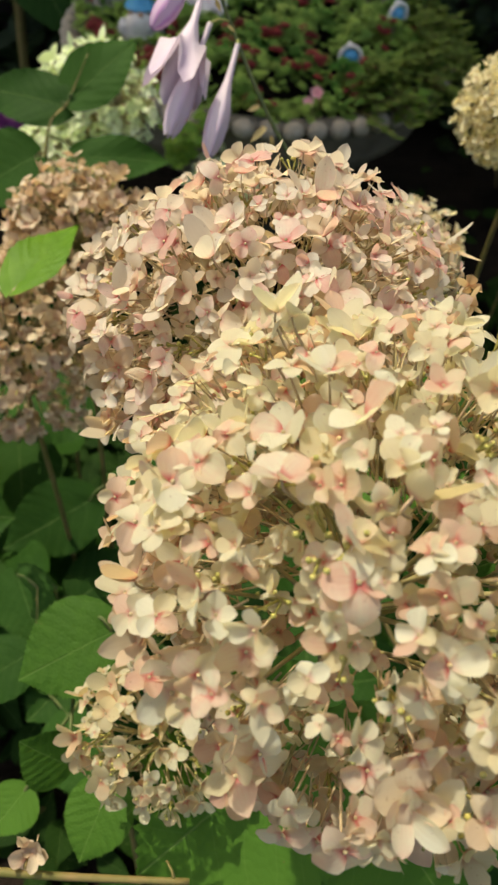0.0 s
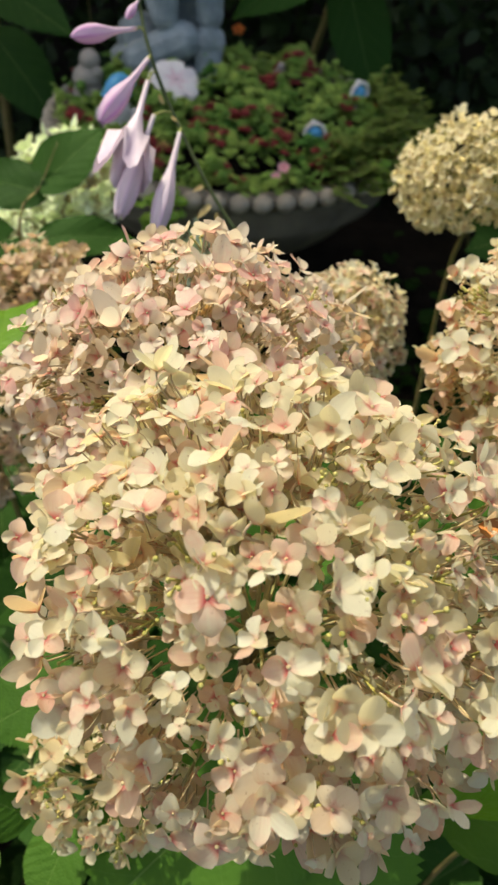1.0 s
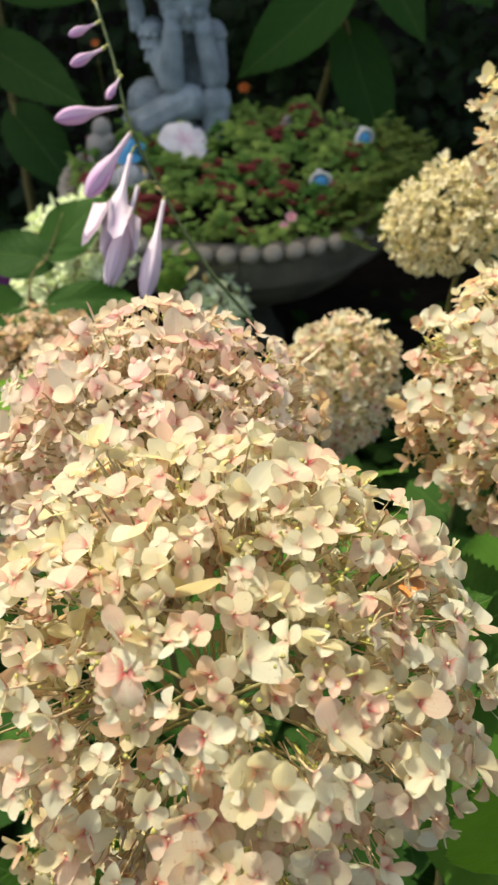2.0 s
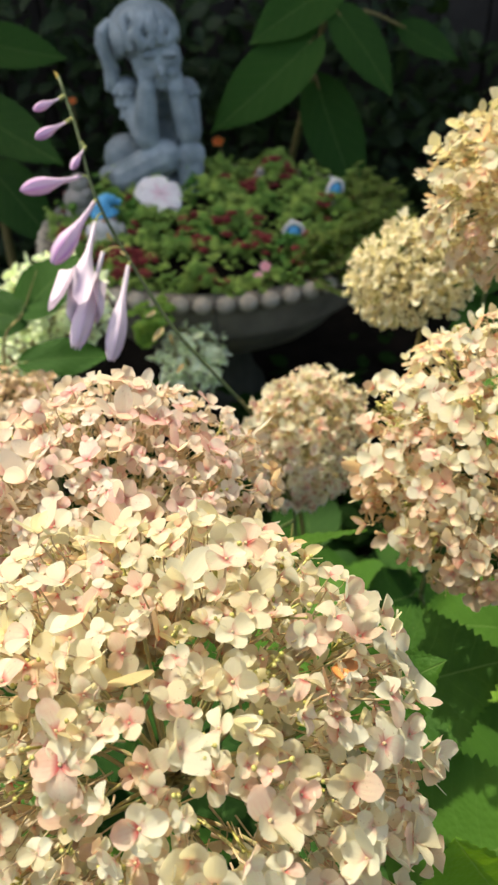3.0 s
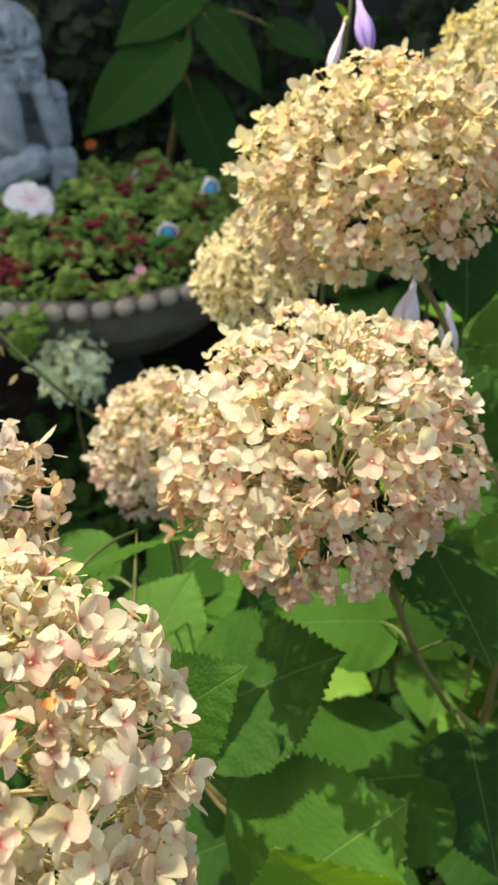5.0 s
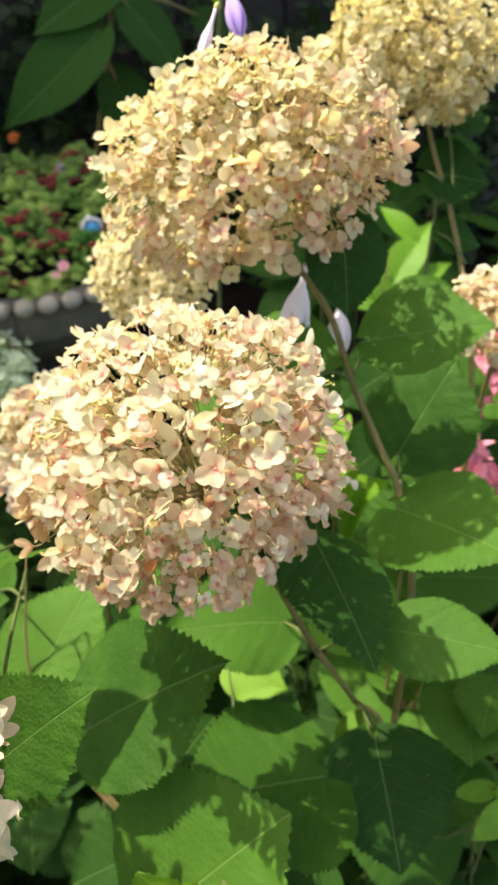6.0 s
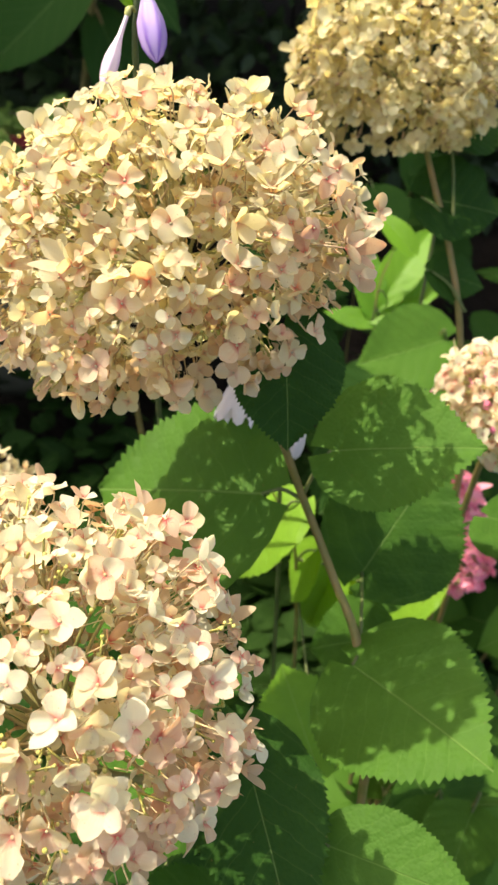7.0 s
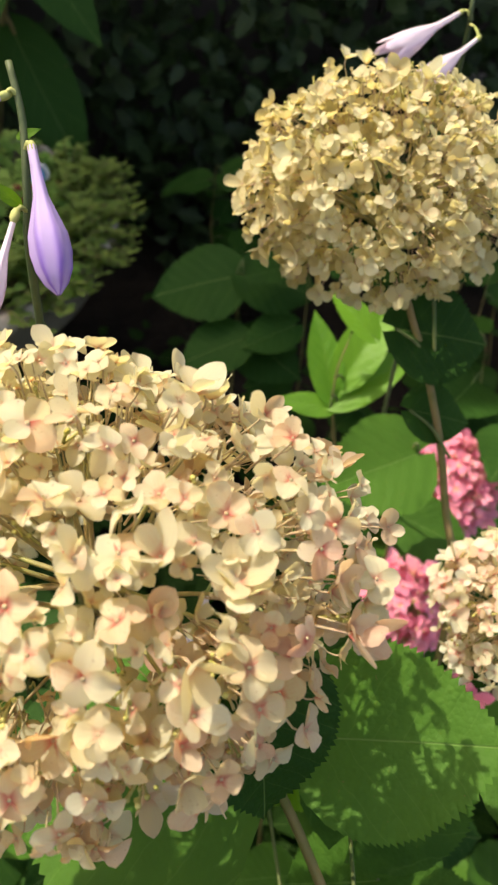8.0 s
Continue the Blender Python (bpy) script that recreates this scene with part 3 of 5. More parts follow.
def plank_wall():
    # Upper wall is unseen; its height is set to keep the bowl shaded.
    wall = tagged(empty("wall_north", (0, 2.62, 0)), "dark weathered plank wall, unseen height added to shade the bowl", "wall", kind="structure")
    bm = bmesh.new()
    bevel_box(bm, (-0.072, -0.014, 0), (0.072, 0.014, 5.0), 0.004)
    me = finish(bm, "plank", False)
    rng = random.Random(4)
    for k in range(64):
        part("plank", me, WOOD, wall, "", Matrix.Translation((-4.8 + 0.15 * k, 2.62 + rng.uniform(-0.003, 0.003), rng.uniform(-0.02, 0.0))))
    bm = bmesh.new()
    bevel_box(bm, (-4.9, 2.65, 0), (4.9, 2.72, 4.95), 0.005)
    part("backing", bm, WOOD, wall)
    bm = bmesh.new()
    bevel_box(bm, (1.25, 2.52, 0), (4.9, 2.602, 0.34), 0.012)
    part("footing", bm, PAVING, wall, "pale grey concrete footing")


plank_wall()


def flagstones():
    """Pale grey slabs beyond the bed."""
    path = tagged(empty("pavement", (1.9, 1.7, 0)), "grey stone slabs beside the flower bed", "pavement", kind="structure")
    bm = bmesh.new()
    bevel_box(bm, (-0.24, -0.24, 0.0), (0.24, 0.24, 0.05), 0.008)
    me = finish(bm, "slab", False)
    for i in range(4):
        for j in range(5):
            part("slab", me, PAVING, path, "", pose(1.75 + 0.49 * i, 0.6 + 0.49 * j * 0.9, 0.012, 0, 0, 0.8 * ((i * 7 + j * 3) % 5 - 2)) @ Matrix.Diagonal((1, 0.9, 1, 1)))


flagstones()

# ---- hydrangea blooms ----
bloom("large cream hydrangea head with pink-throated florets", (0.0145, 0.152, 0.8835), (0.0855, 0.0783, 0.0735), 880, 0.0069, SEPAL_CREAM,
      [(0.015, 0.175, 0.72), (0.02, 0.19, 0.45), (0.03, 0.20, 0.0)], seed=11, dried=((0.063, 0.142, 0.936),), under=SEPAL_ROSE, ragged=0.35, lean=(0.16, -0.05, 1),
      leaves=[((0.02, 0.18, 0.70), (-0.06, 0.10, 0.655), None, 1.0, None, (0.016, 0.178, 0.69)), ((0.03, 0.17, 0.69), (0.10, 0.10, 0.66), None, 1.0, None, (0.018, 0.178, 0.69))])
bloom("rosy cream hydrangea head with small crowded florets", (-0.0306, 0.2686, 0.8783), (0.0750, 0.0696, 0.0595), 740, 0.0064, SEPAL_PINK,
      [(-0.045, 0.30, 0.72), (-0.04, 0.31, 0.45), (-0.03, 0.32, 0.0)], seed=23, under=SEPAL_ROSE, lean=(-0.18, 0, 1),
      leaves=[((-0.06, 0.30, 0.69), (-0.123, 0.33, 0.685), None, 1.0, LEAF_DARK, (-0.045, 0.30, 0.71)), ((-0.03, 0.32, 0.70), (0.03, 0.37, 0.69), None, 1.0, None, (-0.044, 0.30, 0.70))])
bloom("small loose cream hydrangea head low in the shrub", (-0.0593, 0.1634, 0.6919), (0.0405, 0.0369, 0.0440), 150, 0.0066, SEPAL_PEACH,
      [(-0.070, 0.17, 0.62), (-0.05, 0.18, 0.35), (-0.03, 0.19, 0.0)], seed=31, lean=(-0.2, -0.2, 1), sparse=0.4)
bloom("distant peach-cream hydrangea head between larger ones", (0.0714, 0.5700, 0.6885), (0.0550, 0.0520, 0.0715), 620, 0.0064, SEPAL_CREAM,
      [(0.075, 0.63, 0.52), (0.08, 0.64, 0.3), (0.08, 0.65, 0.0)], seed=43, lean=(0.3, 0, 1), under=SEPAL_PINK)
bloom("round cream hydrangea head, underside rosier and toned for shade", (0.1725, 0.3250, 0.8709), (0.0810, 0.0770, 0.0682), 740, 0.0069, SEPAL_CREAM,
      [(0.218, 0.330, 0.766), (0.256, 0.354, 0.654), (0.294, 0.360, 0.568), (0.325, 0.346, 0.491), (0.36, 0.33, 0.0)], seed=57, dried=((0.156, 0.258, 0.872),), under=SEPAL_ROSE, ragged=0.7, lean=(-0.33, 0.10, 1),
      leaves=[((0.240, 0.384, 0.648), (0.153, 0.374, 0.680), (-0.1, -0.25, 0.95), 1.05, None, (0.256, 0.354, 0.652)),
              ((0.252, 0.356, 0.762), (0.267, 0.262, 0.764), (0.25, -0.25, 0.95), 0.85, LEAF_DARK, (0.238, 0.345, 0.70)),
              ((0.292, 0.310, 0.723), (0.351, 0.272, 0.742), (0.0, -0.30, 0.95), 0.85, LEAF, (0.258, 0.354, 0.648)),
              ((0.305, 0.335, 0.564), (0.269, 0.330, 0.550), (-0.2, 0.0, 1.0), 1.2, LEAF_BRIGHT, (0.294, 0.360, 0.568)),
              ((0.294, 0.309, 0.594), (0.292, 0.226, 0.572), None, 1.2, LEAF_DARK, (0.294, 0.358, 0.570))])
bloom("tall creamy yellow and peach hydrangea head leaning", (0.2330, 0.4885, 0.9580), (0.0915, 0.0773, 0.0600), 900, 0.0066, SEPAL_PEACH,
      [(0.283, 0.474, 0.860), (0.302, 0.467, 0.805), (0.316, 0.436, 0.770), (0.328, 0.403, 0.733), (0.332, 0.365, 0.62), (0.335, 0.355, 0.0)], seed=61, lean=(-0.28, -0.16, 0.93), under=SEPAL_ROSE, ragged=0.8, reach=1.70, dent=(0.74, 0.58, 0.34),
      leaves=[((0.321, 0.395, 0.742), (0.367, 0.321, 0.773), (0.1, -0.45, 0.9), 1.25, LEAF, (0.328, 0.403, 0.733)),
              ((0.344, 0.464, 0.732), (0.399, 0.506, 0.791), (-0.3, -0.6, 0.75), 1.15, None, (0.328, 0.404, 0.732)),
              ((0.318, 0.475, 0.832), (0.391, 0.446, 0.858), (-0.1, -0.35, 0.9), 1.0, LEAF, (0.302, 0.467, 0.806)),
              ((0.285, 0.462, 0.926), (0.287, 0.426, 0.881), (0.10, -0.8, 0.55), 0.98, LEAF_DARK, (0.272, 0.472, 0.910)),
              ((0.278, 0.466, 0.812), (0.178, 0.505, 0.792), (-0.25, -0.30, 0.95), 1.22, None, (0.302, 0.467, 0.803))])
bloom("dense greenish yellow hydrangea head on a tall stem", (0.4080, 0.7100, 0.9620), (0.0755, 0.0670, 0.0580), 800, 0.0062, SEPAL_YELLOW,
      [(0.443, 0.711, 0.872), (0.456, 0.692, 0.832), (0.468, 0.655, 0.759), (0.472, 0.603, 0.625), (0.48, 0.60, 0.0)], seed=71, lean=(0.05, 0.05, 1), tumble=0.5, neck=(0.427, 0.714, 0.915),
      leaves=[((0.435, 0.712, 0.862), (0.496, 0.700, 0.854), None, 1.25, LEAF_DARK, (0.457, 0.69, 0.84)), ((0.457, 0.730, 0.901), (0.504, 0.740, 0.906), None, 1.1, LEAF_DARK, (0.457, 0.69, 0.84)),
              ((0.446, 0.690, 0.810), (0.490, 0.680, 0.801), None, 1.1, LEAF_DARK, (0.467, 0.66, 0.79))])
bloom("smaller pale yellow hydrangea head behind a taller one", (0.1781, 0.6859, 0.8015), (0.0642, 0.0570, 0.0480), 500, 0.0059, SEPAL_PALE,
      [(0.20, 0.74, 0.66), (0.21, 0.75, 0.4), (0.22, 0.76, 0.0)], seed=83, lean=(-0.4, 0, 0.9))
bloom("pale peach hydrangea head low beside pink flowers", (0.4530, 0.5290, 0.8120), (0.0510, 0.0470, 0.0355), 270, 0.0068, SEPAL_CREAM,
      [(0.452, 0.55, 0.72), (0.455, 0.56, 0.45), (0.46, 0.56, 0.0)], seed=97)
bloom("tan hydrangea head, browned in colour for half shade", (-0.187, 0.551, 0.715), (0.056, 0.054, 0.050), 280, 0.0074, SEPAL_TAN,
      [(-0.19, 0.56, 0.62), (-0.19, 0.57, 0.4), (-0.19, 0.58, 0.0)], seed=101)
bloom("tan hydrangea head with drooping florets, browned for shade", (-0.222, 0.470, 0.655), (0.078, 0.074, 0.074), 420, 0.0076, SEPAL_TAN,
      [(-0.22, 0.48, 0.52), (-0.21, 0.49, 0.3), (-0.21, 0.50, 0.0)], seed=103,
      leaves=[((-0.194, 0.418, 0.758), (-0.170, 0.482, 0.776), (-0.3, -0.5, 0.8), 0.70, LEAF_BRIGHT)])
bloom("bright magenta-pink mophead flower behind the shrub", (0.530, 0.745, 0.470), (0.046, 0.044, 0.044), 170, 0.0108, SEPAL_MAGENTA,
      [(0.53, 0.75, 0.38), (0.53, 0.76, 0.0)], seed=107, group="pink blooms")
bloom("deep pink mophead flower behind the shrub", (0.608, 0.855, 0.520), (0.056, 0.053, 0.062), 230, 0.0106, SEPAL_MAGENTA,
      [(0.61, 0.86, 0.40), (0.61, 0.87, 0.0)], seed=109, group="pink blooms")
bloom("small dark pink mophead flower low in the shrub", (0.486, 0.590, 0.566), (0.028, 0.028, 0.026), 110, 0.0075, SEPAL_MAGENTA,
      [(0.487, 0.595, 0.50), (0.49, 0.60, 0.0)], seed=111, group="pink blooms")
bloom("pale green hydrangea head in front of the stone bowl", (-0.122, 1.290, 0.330), (0.066, 0.064, 0.072), 170, 0.0125, SEPAL_GREEN,
      [(-0.13, 1.30, 0.2), (-0.13, 1.31, 0.0)], seed=113, group="pale green blooms")
bloom("pale green and white hydrangea head among hosta flowers", (-0.278, 1.000, 0.602), (0.078, 0.062, 0.066), 170, 0.0125, SEPAL_GREEN,
      [(-0.278, 1.01, 0.5), (-0.27, 1.03, 0.0)], seed=127, group="pale green blooms")
bloom("pale green hydrangea head in deep shade", (-0.32, 0.95, 0.55), (0.05, 0.05, 0.05), 160, 0.0095, SEPAL_GREEN,
      [(-0.32, 0.96, 0.45), (-0.32, 0.97, 0.0)], seed=131, group="pale green blooms")

# ---- leafy shoots ----
shoot("toothed green hydrangea leaves below the blooms", [(0.112, 0.300, 0.700), (0.090, 0.301, 0.625), (0.128, 0.270, 0.571), (0.165, 0.25, 0.42), (0.17, 0.26, 0.0)],
      [((0.101, 0.291, 0.692), (0.177, 0.286, 0.757), (-0.35, -0.25, 0.9), 1.05), ((0.253, 0.290, 0.592), (0.150, 0.276, 0.620), (-0.10, 0.05, 1.0), 1.3), ((0.130, 0.200, 0.640), (0.205, 0.216, 0.711), (-0.35, -0.30, 0.9), 1.3)], LEAF, 3, thick=0.0038)
shoot("bright young hydrangea leaves near the ground stems", [(0.17, 0.19, 0.70), (0.19, 0.20, 0.60), (0.20, 0.24, 0.35), (0.2, 0.25, 0.0)],
      [((0.172, 0.168, 0.690), (0.130, 0.172, 0.758), (-0.5, -0.25, 0.8), 1.1), ((0.203, 0.446, 0.509), (0.248, 0.412, 0.517), None, 1.0)], LEAF_BRIGHT, 5)
shoot("green hydrangea leaves between two blooms", [(0.06, 0.43, 0.72), (0.05, 0.38, 0.62), (0.095, 0.329, 0.537), (0.135, 0.294, 0.45), (0.15, 0.29, 0.0)],
      [((0.050, 0.376, 0.622), (0.098, 0.437, 0.667), None, 1.1), ((0.072, 0.215, 0.792), (0.117, 0.214, 0.843), (-0.3, -0.5, 0.8), 0.9), ((0.030, 0.320, 0.790), (0.096, 0.324, 0.825), (-0.15, 0.55, 0.85), 0.75),
       ((0.03, 0.44, 0.66), (-0.02, 0.47, 0.68), None, 1.1)], LEAF, 7)
shoot("lit hydrangea leaves under the front bloom", [(-0.11, 0.24, 0.66), (-0.12, 0.22, 0.62), (-0.10, 0.22, 0.4), (-0.09, 0.22, 0.0)],
      [((-0.098, 0.231, 0.661), (-0.147, 0.199, 0.652), None, 1.15),
       ((-0.110, 0.162, 0.633), (-0.135, 0.163, 0.654), None, 1.15),
       ((-0.085, 0.155, 0.627), (-0.098, 0.118, 0.614), None, 1.15),
       ((-0.043, 0.161, 0.606), (-0.016, 0.127, 0.597), None, 1.15),
       ((-0.137, 0.155, 0.600), (-0.151, 0.130, 0.598), None, 1.15)], LEAF, 9)
shoot("hydrangea leaves toned dark for shade", [(-0.20, 0.36, 0.47), (-0.19, 0.30, 0.40), (-0.16, 0.28, 0.3), (-0.16, 0.28, 0.0)],
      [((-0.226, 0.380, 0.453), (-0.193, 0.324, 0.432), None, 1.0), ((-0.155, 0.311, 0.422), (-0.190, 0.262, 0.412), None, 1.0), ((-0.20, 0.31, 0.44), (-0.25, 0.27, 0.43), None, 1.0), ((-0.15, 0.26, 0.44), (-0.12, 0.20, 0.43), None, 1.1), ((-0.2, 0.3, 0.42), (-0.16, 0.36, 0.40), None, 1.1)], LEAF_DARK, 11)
shoot("broad green leaves beside the hosta flowers", [(-0.25, 0.87, 0.72), (-0.270, 0.850, 0.675), (-0.282, 0.778, 0.637), (-0.28, 0.76, 0.3), (-0.28, 0.75, 0.0)],
      [((-0.266, 0.852, 0.677), (-0.205, 0.904, 0.733), (-0.2, -0.7, 0.6), 0.85), ((-0.275, 0.845, 0.670), (-0.375, 0.864, 0.680), (0.1, -0.6, 0.8), 0.8),
       ((-0.234, 0.738, 0.672), (-0.141, 0.747, 0.681), (0.0, -0.5, 0.8), 0.6), ((-0.286, 0.754, 0.656), (-0.356, 0.722, 0.627), (0.0, -0.6, 0.8), 1.2)], LEAF_DARK, 13, thick=0.003)
shoot("fresh light green smooth leaves in full sun", [(0.497, 0.933, 0.691), (0.480, 0.916, 0.622), (0.510, 0.920, 0.400), (0.510, 0.920, 0.000)],
      [((0.479, 0.918, 0.623), (0.477, 0.979, 0.691), None, 0.8), ((0.494, 0.925, 0.635), (0.557, 0.977, 0.705), None, 0.8), ((0.484, 0.912, 0.618), (0.577, 0.936, 0.662), None, 0.8), ((0.476, 0.909, 0.612), (0.421, 0.928, 0.623), None, 0.8),
       ((0.509, 0.907, 0.704), (0.474, 0.944, 0.740), None, 0.8)], LEAF_FRESH, 15, "leafy_shrub", slim=True)
shoot("pale green dappled leaf beside a tall stem", [(0.497, 0.76, 0.70), (0.50, 0.765, 0.60), (0.505, 0.77, 0.30), (0.505, 0.77, 0.0)],
      [((0.502, 0.757, 0.692), (0.412, 0.738, 0.684), (-0.1, -0.55, 0.8), 1.0), ((0.505, 0.765, 0.60), (0.56, 0.72, 0.59), None, 1.0)], LEAF, 29, "leafy_shrub")
shoot("small glossy bright leaves low in the bed", [(0.415, 0.31, 0.47), (0.42, 0.31, 0.3), (0.42, 0.31, 0.0)],
      [((0.416, 0.306, 0.476), (0.445, 0.320, 0.497)), ((0.419, 0.299, 0.470), (0.380, 0.279, 0.470)), ((0.418, 0.293, 0.463), (0.416, 0.255, 0.454)), ((0.415, 0.321, 0.463), (0.381, 0.322, 0.459))], LEAF_BRIGHT, 17, "leafy_shrub", 0.002, slim=True)
# Sunlight on this shoot is partly put into its brighter leaf colour.
shoot("yellow-green hydrangea leaves behind a stem, brightened for sunlight", [(0.300, 0.555, 0.72), (0.325, 0.565, 0.62), (0.335, 0.57, 0.35), (0.335, 0.57, 0.0)],
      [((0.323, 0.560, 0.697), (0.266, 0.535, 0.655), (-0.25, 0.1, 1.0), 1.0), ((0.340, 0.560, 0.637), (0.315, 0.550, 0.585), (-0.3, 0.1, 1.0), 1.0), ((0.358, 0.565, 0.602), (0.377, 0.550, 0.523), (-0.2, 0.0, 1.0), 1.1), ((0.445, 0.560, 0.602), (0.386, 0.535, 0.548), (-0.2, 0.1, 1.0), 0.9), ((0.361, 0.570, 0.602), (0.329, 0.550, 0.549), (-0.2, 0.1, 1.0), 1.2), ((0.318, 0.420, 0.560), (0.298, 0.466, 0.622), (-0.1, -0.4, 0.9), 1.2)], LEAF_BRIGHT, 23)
shoot("green hydrangea leaves around a stem", [(0.38, 0.50, 0.70), (0.37, 0.48, 0.62), (0.37, 0.46, 0.3), (0.37, 0.46, 0.0)],
      [((0.367, 0.456, 0.667), (0.313, 0.470, 0.643), None, 1.2), ((0.354, 0.496, 0.679), (0.405, 0.512, 0.669), None, 1.2), ((0.422, 0.470, 0.768), (0.452, 0.424, 0.794), (0.2, -0.6, 0.8), 1.0), ((0.38, 0.45, 0.60), (0.45, 0.42, 0.62), None, 1.1)], LEAF, 19)


def fill_shrub():
    """Leaves of the shrub's lower storey, on many short stems."""
    rng = random.Random(77)
    for k in range(46):
        x, y = rng.uniform(-0.45, 0.75), rng.uniform(0.22, 1.0)
        if (x < 0.05 and y < 0.42) or (x < 0.0 and y > 0.72):
            continue
        top = rng.uniform(0.34, 0.56) - 0.10 * (y < 0.4) - 0.10 * (x < 0.02) - 0.16 * (x < 0.40 and y > 0.70)
        stem = [(x, y, top), (x + rng.uniform(-0.03, 0.03), y + 0.02, top * 0.5), (x + rng.uniform(-0.05, 0.05), y + 0.03, 0.0)]
        rows = []
        for j in range(6):
            a = rng.uniform(0, 6.28)
            z = top * (1 - 0.13 * j) + rng.uniform(-0.02, 0.03)
            base = Vector((x + 0.02 * math.cos(a), y + 0.02 * math.sin(a), z))
            tip = base + Vector((math.cos(a), math.sin(a), rng.uniform(-0.5, 0.3))) * rng.uniform(0.075, 0.12)
            rows.append((base, tip, (rng.uniform(-0.3, 0.3), rng.uniform(-0.7, 0.1), 0.8), rng.uniform(0.95, 1.2)))
        # Low shade is partly coloured in: most stems get the dark leaf copy.
        shoot("lower shrub leaves, mostly toned dark for shade", stem, rows, LEAF_DARK if x < 0.05 or (x < 0.40 and y > 0.70) else rng.choice((LEAF, LEAF_DARK, LEAF_DARK)), 200 + k)


fill_shrub()


def middle_storey():
    """Medium leaves on leaning shoots between the lower storey and the blooms."""
    rng = random.Random(55)
    for k in range(26):
        x, y = rng.uniform(0.03, 0.52), rng.uniform(0.27, 0.64)
        if (x < 0.18 and y > 0.37) or (x > 0.34 and y < 0.37):
            continue
        top = rng.uniform(0.40, 0.53) + 0.05 * (x > 0.30)
        stem = [(x, y, top), (x + rng.uniform(-0.02, 0.02), y + 0.02, top * 0.6), (x + rng.uniform(-0.05, 0.05), y + 0.04, 0.0)]
        rows = []
        for j in range(5):
            a = 1.57 * j + rng.uniform(-0.4, 0.4) + k
            base = Vector((x + 0.015 * math.cos(a), y + 0.015 * math.sin(a), top - 0.035 * j + rng.uniform(-0.01, 0.01)))
            tip = base + Vector((math.cos(a), math.sin(a), rng.uniform(-0.55, 0.25))) * rng.uniform(0.045, 0.080)
            rows.append((base, tip, (rng.uniform(-0.35, 0.25), rng.uniform(-0.7, 0.1), 0.8), rng.uniform(1.0, 1.35)))
        # Inner shoots take the dark leaf copy to deepen the shaded gaps.
        shoot("medium hydrangea leaves, many toned dark for shade", stem, rows, LEAF_DARK if x < 0.27 else rng.choice((LEAF, LEAF_DARK, LEAF)), 500 + k)


middle_storey()


def ground_cover():
    """Low leaves added over the soil of the bed, near black in place of shade."""
    rng = random.Random(99)
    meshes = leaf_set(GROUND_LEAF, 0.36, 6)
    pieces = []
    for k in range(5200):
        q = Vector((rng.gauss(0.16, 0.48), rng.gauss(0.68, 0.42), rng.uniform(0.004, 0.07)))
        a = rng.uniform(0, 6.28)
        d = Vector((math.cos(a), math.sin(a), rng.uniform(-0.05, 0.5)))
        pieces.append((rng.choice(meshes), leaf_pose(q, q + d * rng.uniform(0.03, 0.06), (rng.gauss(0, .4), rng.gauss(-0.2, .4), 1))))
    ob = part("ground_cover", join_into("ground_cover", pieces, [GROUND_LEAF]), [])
    tagged(ob, "low leaves over the soil, coloured near black for shade", "ground cover", kind="stuff")


ground_cover()
# Filler leaves added over bare soil; their dark tone stands for deep shade.
for k, (x, y) in enumerate(((-0.02, 0.50), (0.06, 0.46), (-0.06, 0.58), (0.14, 0.55), (0.02, 0.62))):
    shoot("added leaves near the soil, toned dark for shade", [(x, y, 0.36), (x + 0.01, y, 0.2), (x, y + 0.02, 0.0)],
          [((x + 0.02 * math.cos(2.4 * j), y + 0.02 * math.sin(2.4 * j), 0.36 - 0.03 * j), (x + 0.11 * math.cos(2.4 * j), y + 0.11 * math.sin(2.4 * j), 0.35 - 0.03 * j), None, 1.1) for j in range(6)], LEAF_DARK, 60 + k)


def side_growth():
    """Leafy plants beyond the shrub, their dimness put into the leaf colour."""
    rng = random.Random(88)
    for k in range(22):
        x, y = rng.uniform(0.55, 1.35), rng.uniform(0.85, 2.1)
        top = rng.uniform(0.30, 0.62)
        stem = [(x, y, top), (x + rng.uniform(-0.03, 0.03), y, top * 0.5), (x + rng.uniform(-0.05, 0.05), y + 0.03, 0.0)]
        rows = []
        for j in range(7):
            a = rng.uniform(0, 6.28)
            base = Vector((x + 0.02 * math.cos(a), y + 0.02 * math.sin(a), top * (1 - 0.12 * j) + rng.uniform(-0.02, 0.03)))
            tip = base + Vector((math.cos(a), math.sin(a), rng.uniform(-0.4, 0.3))) * rng.uniform(0.07, 0.13)
            rows.append((base, tip, (rng.uniform(-0.3, 0.3), rng.uniform(-0.7, 0.1), 0.8), rng.uniform(0.8, 1.1)))
        shoot("green leaves beyond the blooms, toned dark for shade", stem, rows, LEAF_DARK, 400 + k, "leafy_shrub", 0.003, "leafy plants beyond the shrub")


side_growth()


